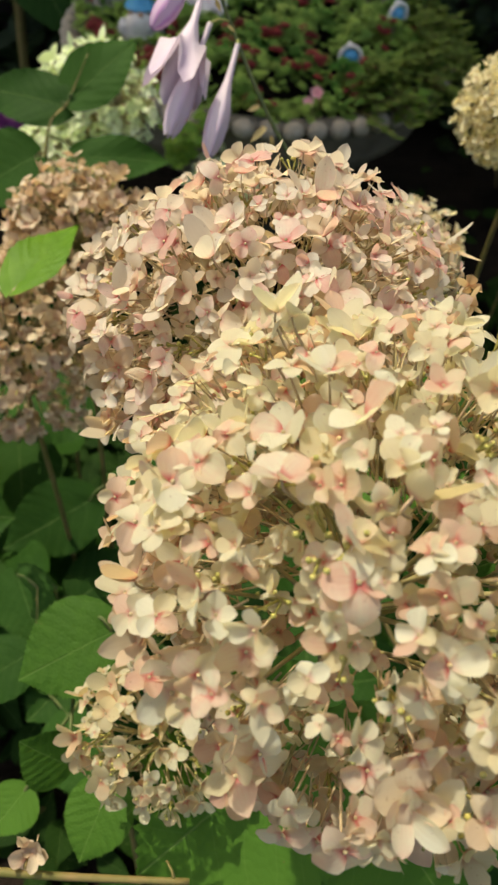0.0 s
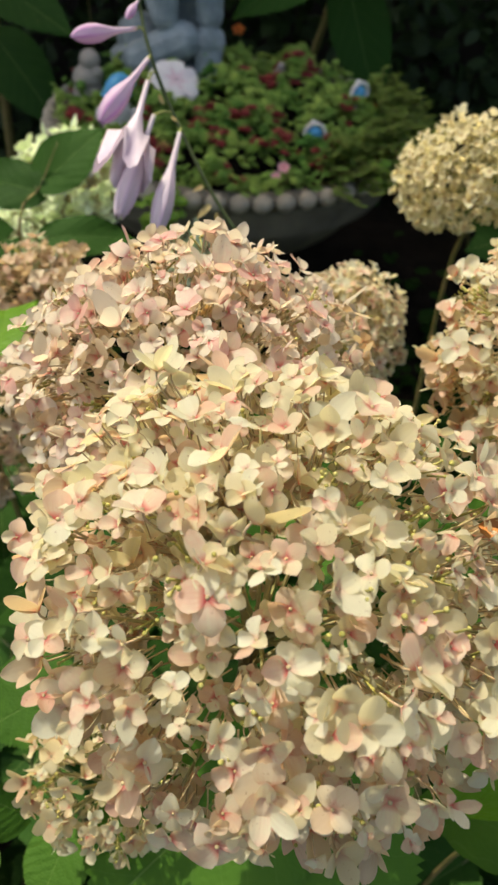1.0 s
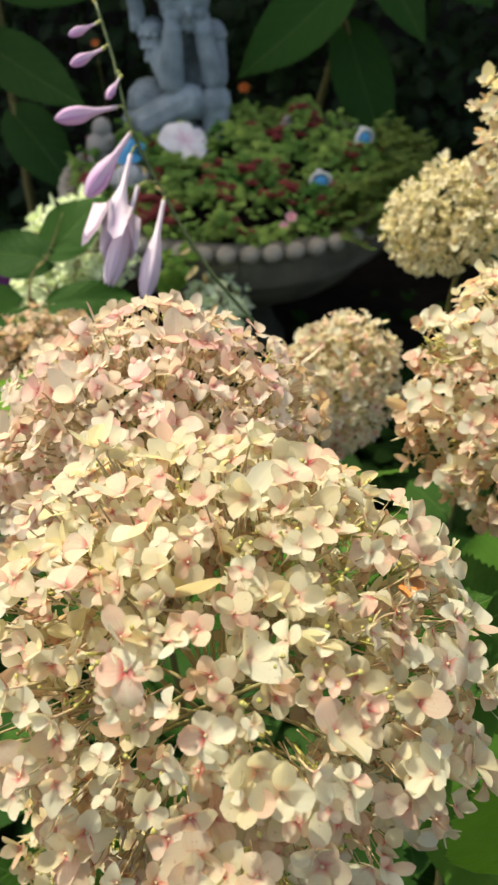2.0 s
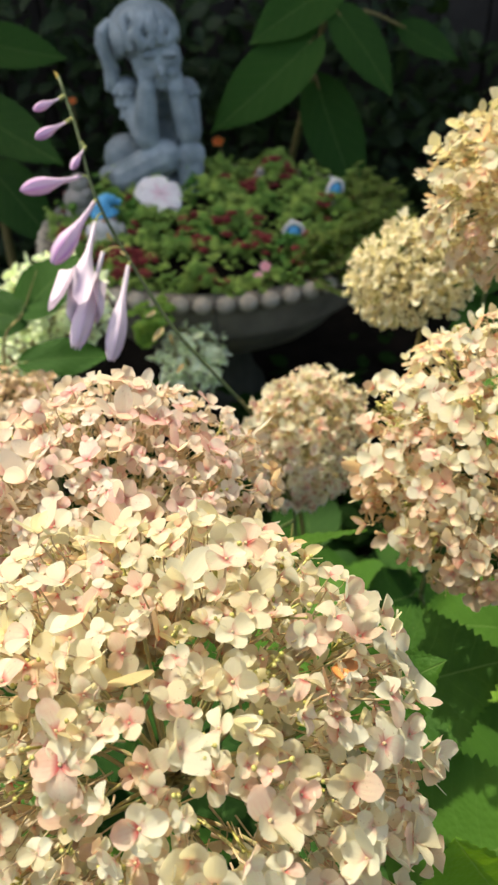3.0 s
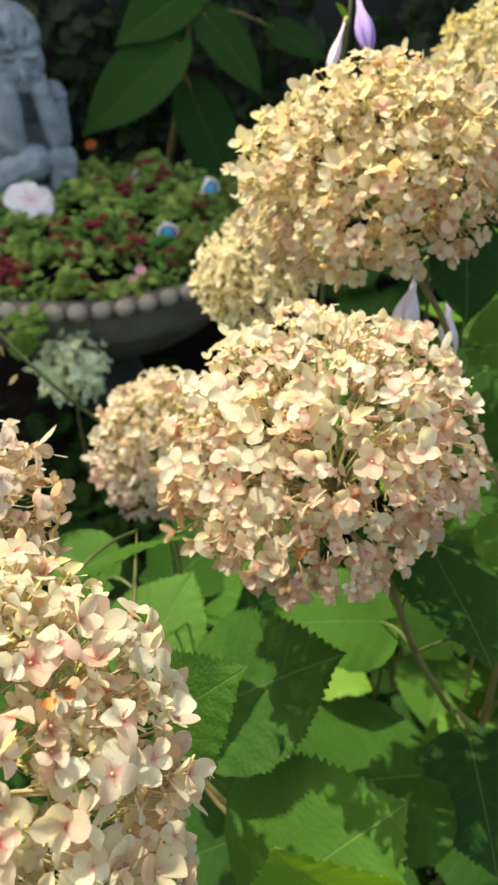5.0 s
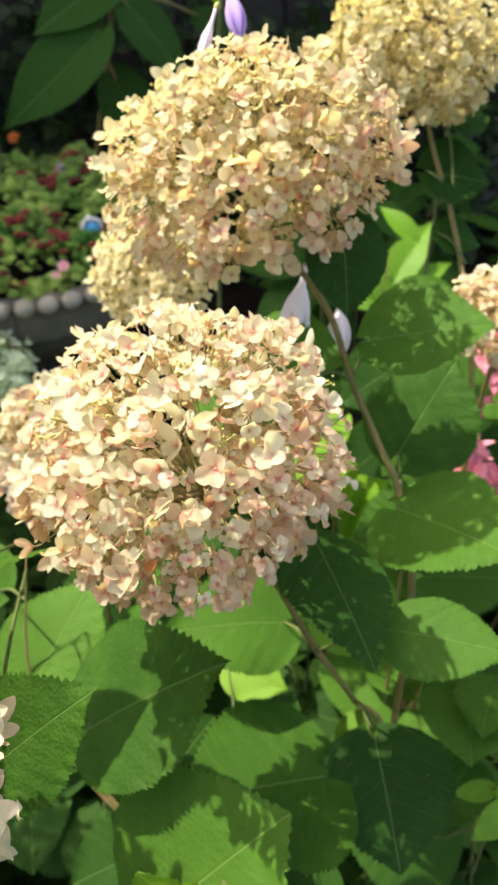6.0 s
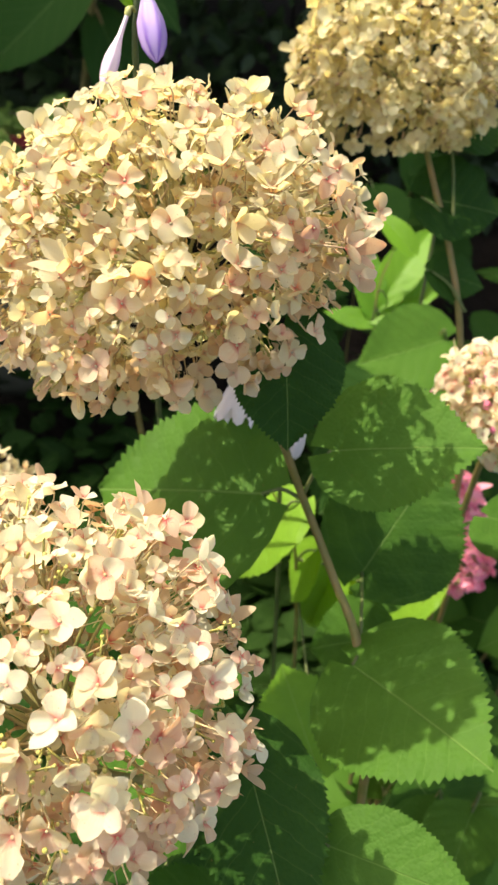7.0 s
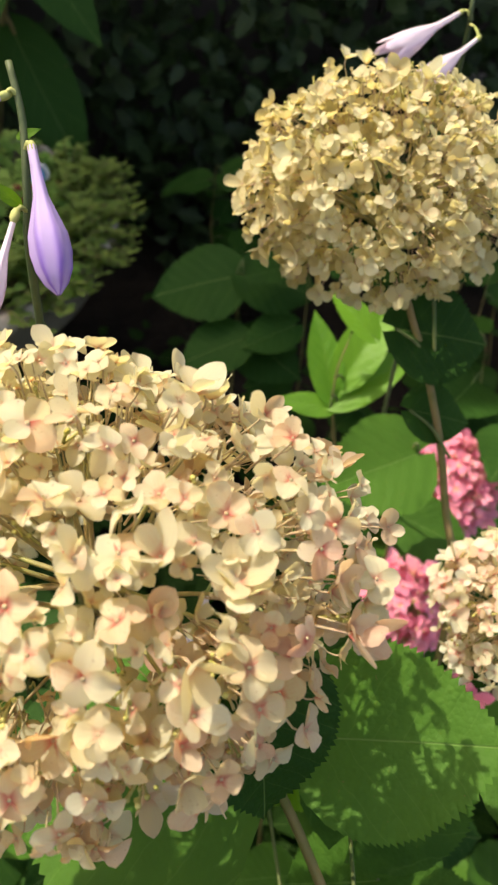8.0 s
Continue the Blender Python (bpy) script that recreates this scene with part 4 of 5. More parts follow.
def bushy_clump():
    """A small-leaved plant spilling over the rim at one end of the bowl."""
    rng = random.Random(33)
    thing = tagged(empty("bushy_plant", (0.19, 1.58, 0.44)), "yellowish green small-leaved plant spilling over the bowl rim", "plant")
    meshes = leaf_set(BUSH_LEAF, 0.42, 6)
    pieces, bm = [], bmesh.new()
    for k in range(230):
        a, r = rng.uniform(-1.0, 0.35), rng.uniform(0.31, 0.445)
        lump = 0.03 * noise.noise((a * 9, r * 20, 2.0))
        top = Vector((-0.096 + r * math.cos(a), 1.678 + r * math.sin(a), 0.515 - 0.75 * max(0, r - 0.36) + lump + rng.uniform(-0.015, 0.02)))
        root = Vector((-0.096 + 0.33 * math.cos(a), 1.678 + 0.33 * math.sin(a), 0.44))
        tube(bm, smooth_path([root, (root + top) / 2 + Vector((0, 0, 0.015)), top], 2), (0.0018, 0.001), 3)
        for j in range(8):
            q = top.lerp(root, 0.05 * j)
            d = Vector((math.cos(2.4 * j), math.sin(2.4 * j), rng.uniform(0, 0.7)))
            pieces.append((rng.choice(meshes), leaf_pose(q, q + d * rng.uniform(0.009, 0.018), (d.x * -0.3, d.y * -0.3, 1), 0.9)))
    tagged(part("leafage", join_into("leafage", pieces, [BUSH_LEAF]), [], thing), kind="stuff")
    tagged(part("stalk_tangle", bm, STEM, thing), kind="stuff")


bushy_clump()


# ---- background shrub with broad leaves ----
def broad_shrub(label, stem, leaves, seed):
    rng = random.Random(seed)
    thing = tagged(empty("broad_leaved_shrub", stem[-1]), label, "shrub", "broad-leaved shrubs by the wall")
    line = smooth_path(stem, 5)
    bm = bmesh.new()
    tube(bm, line, (0.007, 0.014), 8)
    part("stem", bm, STEM, thing)
    for base, tip, facing in leaves:
        near = min(line, key=lambda p: (p - Vector(base)).length)
        # Broad leaves use the darkened tone for the shade behind the bowl.
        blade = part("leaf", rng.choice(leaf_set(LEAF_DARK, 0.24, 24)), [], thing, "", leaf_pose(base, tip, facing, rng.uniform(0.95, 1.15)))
        bm = bmesh.new()
        tube(bm, smooth_path([near, near.lerp(Vector(base), 0.5) + Vector((0, 0, 0.02)), base], 4), (0.005, 0.0035), 6)
        part("leaf_stalk", bm, STEM, blade)


FRONT = (0.0, -0.8, 0.6)
broad_shrub("dark broad pointed leaves hanging behind the stone bowl", [(0.179, 2.100, 0.871), (0.099, 2.120, 0.521), (0.05, 2.14, 0.3), (0.04, 2.15, 0.0)],
            [((0.119, 2.020, 0.750), (-0.105, 1.900, 0.574), FRONT),
             ((0.193, 2.050, 0.802), (0.329, 1.950, 0.660), FRONT),
             ((0.150, 2.100, 0.630), (0.243, 1.980, 0.374), FRONT),
             ((0.175, 2.100, 0.854), (-0.030, 2.000, 0.773), FRONT),
             ((0.369, 2.200, 0.748), (0.491, 2.120, 0.682), FRONT),
             ((0.028, 2.200, 0.658), (-0.076, 2.120, 0.597), FRONT)], 301)
broad_shrub("dark broad leaves near the plank wall", [(-0.66, 1.95, 0.85), (-0.68, 1.96, 0.5), (-0.70, 1.97, 0.0)],
            [((-0.669, 1.850, 0.669), (-0.440, 1.702, 0.574), FRONT), ((-0.714, 2.117, 0.757), (-0.489, 2.092, 0.708), FRONT), ((-0.66, 1.9, 0.5), (-0.50, 1.75, 0.40), FRONT), ((-0.7, 1.9, 0.8), (-0.9, 1.75, 0.72), FRONT)], 303)
# Background shade is coloured into these leaves.
shoot("green leaves behind the yellow bloom, darkened for shade", [(0.47, 1.33, 0.54), (0.46, 1.34, 0.3), (0.46, 1.35, 0.0)],
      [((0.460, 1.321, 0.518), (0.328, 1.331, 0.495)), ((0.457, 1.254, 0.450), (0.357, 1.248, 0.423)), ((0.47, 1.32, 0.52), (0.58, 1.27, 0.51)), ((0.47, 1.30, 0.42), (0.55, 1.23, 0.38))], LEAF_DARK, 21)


def hedge():
    """Small-leaved growth along the wall, its shade put into a near-black leaf colour."""
    rng = random.Random(9)
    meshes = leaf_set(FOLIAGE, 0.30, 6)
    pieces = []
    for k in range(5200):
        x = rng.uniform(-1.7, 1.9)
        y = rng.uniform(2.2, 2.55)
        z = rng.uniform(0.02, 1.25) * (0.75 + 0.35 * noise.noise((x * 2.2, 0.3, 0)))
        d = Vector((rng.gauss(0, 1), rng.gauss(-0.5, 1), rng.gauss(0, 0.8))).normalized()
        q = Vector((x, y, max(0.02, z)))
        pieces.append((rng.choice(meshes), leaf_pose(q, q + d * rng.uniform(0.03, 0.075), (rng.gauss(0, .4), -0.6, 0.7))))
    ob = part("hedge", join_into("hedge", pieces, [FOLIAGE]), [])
    tagged(ob, "small-leaved hedge along the plank wall, blackened for shade", "hedge", kind="stuff")


hedge()

# ---- stone bowl with its planting ----
BOWL = Vector((-0.096, 1.678, 0.0))
RIM = 0.384


def stone_bowl():
    thing = tagged(empty("stone_bowl", BOWL), "weathered grey concrete bowl with a beaded rim on a pedestal", "planter")
    bm = bmesh.new()
    lathe(bm, [(0.10, 0.19), (0.13, 0.20), (0.20, 0.225), (0.28, 0.275), (0.325, 0.33), (0.335, 0.345), (0.352, 0.35), (0.356, 0.365), (0.362, 0.385), (0.368, 0.415), (0.372, 0.428),
               (0.384, 0.434), (0.388, 0.446), (0.384, 0.456), (0.36, 0.458), (0.345, 0.45), (0.335, 0.42), (0.32, 0.41), (0.02, 0.405)], 72)
    part("basin", bm, CONCRETE, thing, "", Matrix.Translation(BOWL))
    bm = bmesh.new()
    lathe(bm, [(0.10, 0.0), (0.105, 0.03), (0.095, 0.045), (0.085, 0.06), (0.07, 0.10), (0.068, 0.14), (0.085, 0.175), (0.12, 0.19), (0.125, 0.20), (0.05, 0.205)], 48)
    # Shade under the basin is put into the pedestal's darker stone.
    part("pedestal", bm, SHADED_STONE, thing, "concrete pedestal darkened in colour for shade", Matrix.Translation(BOWL))
    bm = bmesh.new()
    blob(bm, (0, 0, 0), (0.0205, 0.017, 0.017), 10)
    bead = finish(bm, "bead")
    n = 56
    for k in range(n):
        a = 2 * math.pi * k / n
        m = Matrix.Translation(BOWL + Vector((RIM * math.cos(a), RIM * math.sin(a), 0.446))) @ Matrix.Rotation(a + math.pi / 2, 4, "Z")
        part("bead", bead, BEAD, thing, "", m)
    bm = bmesh.new()
    lathe(bm, [(0.335, 0.405), (0.335, 0.43), (0.25, 0.445), (0.12, 0.455), (0.01, 0.458)], 40)
    part("soil", bm, SOIL, thing, "dark potting soil", Matrix.Translation(BOWL))


stone_bowl()


def rosette(rng, rings, count, plump, rise):
    """A rosette of fleshy leaves, of unit radius."""
    bm = bmesh.new()
    heart = bm.verts.new((0, 0, 0.05))
    for k in range(rings):
        q = 1 - k / rings * 0.8
        for j in range(count):
            a = 2 * math.pi * (j + 0.5 * (k % 2)) / count + rng.uniform(-0.1, 0.1)
            up = 0.15 + rise * k / rings
            d = Vector((math.cos(a) * math.cos(up), math.sin(a) * math.cos(up), math.sin(up)))
            side = Vector((-math.sin(a), math.cos(a), 0))
            top = side.cross(d) * -1
            mid, tip = d * q * 0.62, d * q + Vector((0, 0, 0.08))
            v = [heart, heart] + [bm.verts.new(p) for p in (mid + side * plump * q, mid - side * plump * q, mid + top * plump * 0.5, mid - top * plump * 0.4, tip)]
            for f in ((0, 2, 4), (1, 4, 3), (2, 6, 4), (4, 6, 3), (0, 5, 2), (1, 3, 5), (2, 5, 6), (5, 3, 6)):
                bm.faces.new([v[i] for i in f])
    bmesh.ops.recalc_face_normals(bm, faces=bm.faces)
    return finish(bm, "rosette")


def bowl_height(x, y):
    r = math.hypot(x - BOWL.x, y - BOWL.y) / 0.34
    return 0.462 + 0.030 * max(0, 1 - r * r) + 0.056 * max(-0.45, noise.noise((x * 15, y * 15, 1.0))) + 0.016 * noise.noise((x * 34, y * 34, 4.0))


def planting():
    rng = random.Random(12)
    kinds = [rosette(rng, 3, 6, 0.34, 1.2) for _ in range(5)]
    for me in kinds[3:]:
        me.polygons.foreach_set("material_index", [1] * len(me.polygons))
    pieces = []
    for k in range(3000):
        r = 0.372 * math.sqrt(rng.random())
        a = rng.uniform(0, 2 * math.pi)
        x, y = BOWL.x + r * math.cos(a), BOWL.y + r * math.sin(a)
        if (x + 0.245) ** 2 + (y - 1.88) ** 2 < 0.10 ** 2:
            continue
        s = rng.uniform(0.007, 0.014) + 0.010 * max(0, noise.noise((x * 8, y * 8, 5.0)))
        m = Matrix.Translation((x, y, bowl_height(x, y) + rng.uniform(-0.010, 0.020))) @ Euler((rng.gauss(0, .4), rng.gauss(0, .4), rng.uniform(0, 6))).to_matrix().to_4x4() @ Matrix.Diagonal((s, s, s * 1.2, 1))
        ruddy = noise.noise((x * 10 + 3, y * 10, 8.0)) > 0.55
        pieces.append((rng.choice(kinds[3:] if ruddy and rng.random() < 0.8 else kinds[:3]), m))
    ob = part("sedum_carpet", join_into("sedum_carpet", pieces, [SEDUM, RED_SUCCULENT]), [])
    tagged(ob, "dense green sedum rosettes filling the stone bowl", "succulents", kind="stuff")
    red = [rosette(rng, 4, 9, 0.20, 1.1) for _ in range(3)]
    for me in red:
        me.materials.append(RED_SUCCULENT)
    spots = [(-0.245, 1.405, 0.030), (-0.215, 1.392, 0.026), (-0.282, 1.44, 0.028), (-0.265, 1.375, 0.022), (-0.084, 1.345, 0.020), (-0.054, 1.335, 0.016), (-0.068, 1.816, 0.028), (0.24, 1.711, 0.026), (-0.30, 1.46, 0.026), (-0.02, 1.45, 0.024), (0.02, 1.42, 0.022), (-0.06, 1.50, 0.026), (0.12, 1.46, 0.022), (-0.02, 1.80, 0.032), (0.06, 1.83, 0.028),
             (0.232, 1.735, 0.030), (0.09, 1.40, 0.018), (-0.12, 1.60, 0.018), (-0.10, 1.42, 0.02), (0.0, 1.56, 0.02), (0.02, 1.90, 0.03), (-0.38, 1.50, 0.024), (0.15, 1.62, 0.02)]
    for cx, cy, size in spots:
      for k in range(5):
        x, y = cx + size * 0.8 * math.cos(2.4 * k) * (k > 0), cy + size * 0.8 * math.sin(2.4 * k) * (k > 0)
        q = size * rng.uniform(0.48, 0.74)
        ob = part("houseleek", rng.choice(red), [], None, "", Matrix.Translation((x, y, bowl_height(x, y) + 0.016)) @ Euler((rng.gauss(0, .3), rng.gauss(0, .3), rng.uniform(0, 6))).to_matrix().to_4x4() @ Matrix.Diagonal((q, q, q * 1.5, 1)))
        tagged(ob, "dark red houseleek rosette among green sedum", "succulent", "houseleeks in the bowl")


planting()


def egg_template():
    bm = bmesh.new()
    bmesh.ops.create_icosphere(bm, subdivisions=2, radius=1)
    return finish(bm, "egg")


def stone_figure():
    """A seated garden statue, chin on its fists: rounded forms run together."""
    egg = egg_template()
    eggs = []

    def lump(centre, size):
        eggs.append((egg, Matrix.Translation(centre) @ Matrix.Diagonal((*size, 1))))

    def limb(a, b, r0, r1, n=5):
        a, b = Vector(a), Vector(b)
        for k in range(n + 1):
            w = k / n
            q = r0 + (r1 - r0) * w
            lump(a.lerp(b, w), (q, q, q))
    # skirt, torso and folded legs
    lump((-0.01, 0.035, 0.02), (0.120, 0.085, 0.040))
    lump((-0.078, 0.040, 0.072), (0.060, 0.050, 0.060))
    lump((0.015, 0.058, 0.11), (0.054, 0.040, 0.085))
    lump((0.012, 0.052, 0.205), (0.064, 0.038, 0.060))
    limb((0.016, -0.052, 0.094), (-0.085, -0.040, 0.046), 0.045, 0.042, 12)
    limb((-0.085, -0.035, 0.040), (-0.128, 0.040, 0.028), 0.040, 0.028, 8)
    limb((0.062, 0.03, 0.070), (0.080, -0.050, 0.092), 0.038, 0.040, 10)
    limb((0.080, -0.050, 0.084), (0.074, -0.068, 0.010), 0.037, 0.030, 8)
    # arms propped on the knees, ruffled sleeves
    limb((-0.056, 0.020, 0.236), (-0.028, -0.042, 0.150), 0.034, 0.032, 10)
    limb((-0.024, -0.048, 0.146), (-0.012, -0.050, 0.248), 0.034, 0.023, 12)
    limb((0.086, 0.022, 0.226), (0.084, -0.038, 0.150), 0.032, 0.031, 10)
    limb((0.082, -0.044, 0.146), (0.058, -0.046, 0.244), 0.032, 0.022, 12)
    for x, z, q in ((-0.058, 0.248, 0.036), (-0.054, 0.222, 0.037), (-0.048, 0.194, 0.035), (0.084, 0.236, 0.031)):
        lump((x, 0.006, z), (q, q, q * 0.55))
        for k in range(5):
            a = -2.6 + 0.65 * k
            lump((x + q * 0.86 * math.cos(a), 0.006 + q * 0.86 * math.sin(a), z - 0.010), (0.010, 0.010, 0.008))
    for x, z in ((-0.012, 0.262), (0.058, 0.258)):
        for k in range(4):
            limb((x - 0.010 + 0.007 * k, -0.058, z - 0.010), (x - 0.012 + 0.008 * k, -0.046, z + 0.020), 0.0085, 0.0065, 4)
    limb((0.018, 0.035, 0.23), (0.02, 0.01, 0.28), 0.028, 0.028, 4)
    # face
    lump((0.020, -0.012, 0.304), (0.062, 0.050, 0.062))
    lump((0.026, -0.042, 0.258), (0.022, 0.016, 0.016))
    lump((0.027, -0.062, 0.287), (0.0085, 0.012, 0.014))
    lump((0.027, -0.056, 0.269), (0.014, 0.008, 0.0050))
    for k in (-1, 1):
        lump((0.025 + k * 0.027, -0.044, 0.281), (0.020, 0.016, 0.018))
        lump((0.025 + k * 0.024, -0.054, 0.324), (0.021, 0.011, 0.009))
        lump((0.025 + k * 0.022, -0.045, 0.303), (0.011, 0.007, 0.005))
    # hair swept from the crown in wavy locks
    rng = random.Random(5)
    crown = Vector((-0.004, 0.012, 0.352))
    lump(crown, (0.073, 0.066, 0.062))
    for k in range(30):
        a = (k + rng.uniform(0.0, 0.8)) / 30 * math.pi * 2
        start, end = rng.uniform(1.0, 1.5), rng.uniform(-0.55, 0.0)
        sway, ph = rng.uniform(0.10, 0.22), rng.uniform(0, 6)
        q = []
        for i in range(11):
            up = start + (end - start) * i / 10
            b = a + sway * math.sin(ph + 0.9 * i)
            q.append(crown + Vector((0.076 * math.cos(b) * math.cos(up), 0.070 * math.sin(b) * math.cos(up), 0.066 * math.sin(up))))
        for i, (u, w) in enumerate(zip(q, q[1:])):
            if w.y < -0.012 and w.z < 0.338 + 0.25 * max(0.0, w.x - 0.02) and w.x > -0.036:
                break
            limb(u, w, 0.0140 - 0.0004 * i, 0.0136 - 0.0004 * i, 2)
    # bunch of hair tied at one side
    bunch = [(-0.058, 0.376, 0.016), (-0.078, 0.384, 0.019), (-0.094, 0.368, 0.020), (-0.099, 0.342, 0.020), (-0.094, 0.314, 0.019), (-0.088, 0.288, 0.018), (-0.090, 0.264, 0.018), (-0.097, 0.247, 0.012)]
    for k in range(4):
        for i, ((x0, z0, r0), (x1, z1, r1)) in enumerate(zip(bunch, bunch[1:])):
            a, b = 1.57 * k + 0.6 * i, 1.57 * k + 0.6 * (i + 1)
            limb((x0 + r0 * 0.55 * math.cos(a), 0.004 + r0 * 0.7 * math.sin(a), z0), (x1 + r1 * 0.55 * math.cos(b), 0.004 + r1 * 0.7 * math.sin(b), z1), r0 * 0.55, r1 * 0.55, 3)
    bm = join_into("statue", eggs, [STATUE])
    ob = part("statue", bm, [], None, "", Matrix.Translation((-0.245, 1.88, 0.463)) @ Matrix.Rotation(0.18, 4, "Z") @ Matrix.Diagonal((0.95, 0.95, 0.95, 1)))
    re = ob.modifiers.new("run_together", "REMESH")
    re.mode, re.voxel_size, re.use_smooth_shade = "VOXEL", 0.0019, True
    sm = ob.modifiers.new("soften", "SMOOTH")
    sm.factor, sm.iterations = 0.5, 2
    tagged(ob, "blue-grey stone statue seated with chin on fists", "statue")


stone_figure()


def gnome():
    bm = bmesh.new()
    lathe(bm, [(0.030, 0.0), (0.036, 0.012), (0.037, 0.035), (0.032, 0.055), (0.022, 0.066), (0.008, 0.068)], 18, 0)
    blob(bm, (0, -0.004, 0.072), (0.024, 0.022, 0.020), 12, None, 1)
    blob(bm, (0, -0.020, 0.052), (0.026, 0.016, 0.028), 12, None, 0)
    blob(bm, (0, -0.027, 0.074), (0.006, 0.006, 0.006), 8, None, 1)
    tube(bm, smooth_path([(0, 0, 0.080), (0.0, 0.0, 0.094), (0.008, 0.003, 0.106), (0.026, 0.006, 0.104)], 4), (0.028, 0.009), 14, 2)
    blob(bm, (0.031, 0.006, 0.100), (0.008, 0.008, 0.008), 8, None, 2)
    blob(bm, (0, 0, 0.081), (0.031, 0.029, 0.008), 14, None, 2)
    blob(bm, (-0.032, -0.008, 0.04), (0.012, 0.014, 0.022), 8, None, 0)
    blob(bm, (0.032, -0.008, 0.04), (0.012, 0.014, 0.022), 8, None, 0)
    ob = part("figurine", bm, [WHITE_PAINT, SKIN_PAINT, BLUE], None, "", pose(-0.318, 1.555, 0.446, 0, 0, 10))
    tagged(ob, "small weathered clay figurine with a blue cap", "figurine")


gnome()


def blue_ornament(place, turn, size, label):
    thing = tagged(empty("garden_ornament", place), label, "ornament", "ornaments in the bowl")
    base = Matrix.Translation(place) @ Matrix.Rotation(turn, 4, "Z") @ Matrix.Diagonal((size, size, size, 1))
    bm = bmesh.new()
    blob(bm, (0, 0, 0.5), (0.36, 0.22, 0.34), 14)
    part("body", bm, BLUE, thing, "", base)
    bm = bmesh.new()
    ring = [(0.46 * math.cos(a), -0.06, 0.52 + 0.46 * math.sin(a)) for a in np.linspace(-0.5, 3.7, 16)]
    tube(bm, ring, 0.09, 7)
    blob(bm, (-0.1, 0, 0.98), (0.16, 0.14, 0.16), 8)
    part("rim", bm, WHITE_PAINT, thing, "chalky white rim", base)
    bm = bmesh.new()
    tube(bm, [(0, 0, 0.25), (-0.05, 0.0, 0.0), (-0.05, 0.0, -0.5)], (0.08, 0.06), 6)
    part("peg", bm, WHITE_PAINT, thing, "", base)


blue_ornament((0.077, 1.470, 0.494), 0.1, 0.042, "small blue ceramic ornament with white rim")
blue_ornament((0.170, 1.680, 0.500), 0.6, 0.046, "blue and grey ceramic ornament among sedum")


def pale_ornament(place, size, label):
    bm = bmesh.new()
    blob(bm, (0, 0, 0.3), (0.45, 0.4, 0.4), 10)
    blob(bm, (0.1, 0, 0.8), (0.3, 0.28, 0.3), 10)
    blob(bm, (0.3, -0.1, 0.5), (0.2, 0.2, 0.2), 8)
    lathe(bm, [(0.4, -0.3), (0.46, -0.1), (0.4, 0.1), (0.2, 0.2)], 12)
    tagged(part("figurine", bm, GREY_PAINT, None, "", Matrix.Translation(place) @ Matrix.Diagonal((size, size, size, 1))), label, "figurine")


pale_ornament((0.0, 1.86, 0.478), 0.034, "tiny pale stone figurine among dark red rosettes")
pale_ornament((-0.415, 1.73, 0.470), 0.075, "small grey stone figurine beside the statue")


def blossom(place, size):
    thing = tagged(empty("blossom", (place[0], place[1], 0.46)), "single white ruffled blossom tinged with pink", "flower")
    bm = bmesh.new()
    uv = bm.loops.layers.uv.new("UVMap")
    rng = random.Random(3)
    for k in range(6):
        add_sepal(bm, uv, Matrix.Rotation(k * math.pi / 3 + 0.3, 3, "Z"), rng.uniform(0.9, 1.1), 1.25, 0.22, 0.35, 0.12, 0.06)
    m = Matrix.Translation(place) @ Euler((radians(35), radians(8), 0.4)).to_matrix().to_4x4() @ Matrix.Diagonal((size, size, size, 1))
    part("petals", bm, BLOSSOM, thing, "", m)
    bm = bmesh.new()
    tube(bm, smooth_path([place, (place[0], place[1] + 0.01, place[2] - 0.03), (place[0], place[1], 0.455)], 4), (0.003, 0.003), 6)
    part("stalk", bm, HOSTA_STEM, thing)


blossom((-0.212, 1.655, 0.530), 0.055)


# ---- hosta flower stalks ----
def funnel(bm, uv, base, tip, fat, flare, index=0):
    """A drooping funnel flower: a slim tube that swells and parts into six lobes."""
    base, tip = Vector(base), Vector(tip)
    axis = tip - base
    length = axis.length
    turn = frame_along(axis)
    sides = 24
    prof = [(0.00, 0.028), (0.18, 0.032), (0.34, 0.046), (0.48, 0.084 + 0.02 * flare), (0.60, 0.118 + 0.03 * flare), (0.72, 0.125 + 0.07 * flare),
            (0.84, 0.108 + 0.13 * flare), (0.93, 0.070 + 0.24 * flare), (1.0, 0.014 + 0.34 * flare)]
    rings = []
    for s, r in prof:
        ring = []
        r *= fat
        for k in range(sides):
            a = 2 * math.pi * k / sides
            lobe = abs(math.cos(3 * a)) ** 0.6
            part_way = max(0.0, s - 0.52) / 0.48
            reach = s - 0.40 * flare * part_way * (1 - lobe)
            pleat = 1 - 0.16 * (1 - lobe) * (s > 0.3)
            ring.append(bm.verts.new(base + turn @ Vector((r * pleat * length * math.cos(a), r * pleat * length * math.sin(a), reach * length))))
        rings.append(ring)
    for i, (a, b) in enumerate(zip(rings, rings[1:])):
        for k in range(sides):
            f = bm.faces.new((a[k], a[(k + 1) % sides], b[(k + 1) % sides], b[k]))
            f.material_index = index
            for loop, (u, v) in zip(f.loops, ((k, i), (k + 1, i), (k + 1, i + 1), (k, i + 1))):
                loop[uv].uv = (u / sides * 3, 0.35 + 0.65 * v / len(prof))


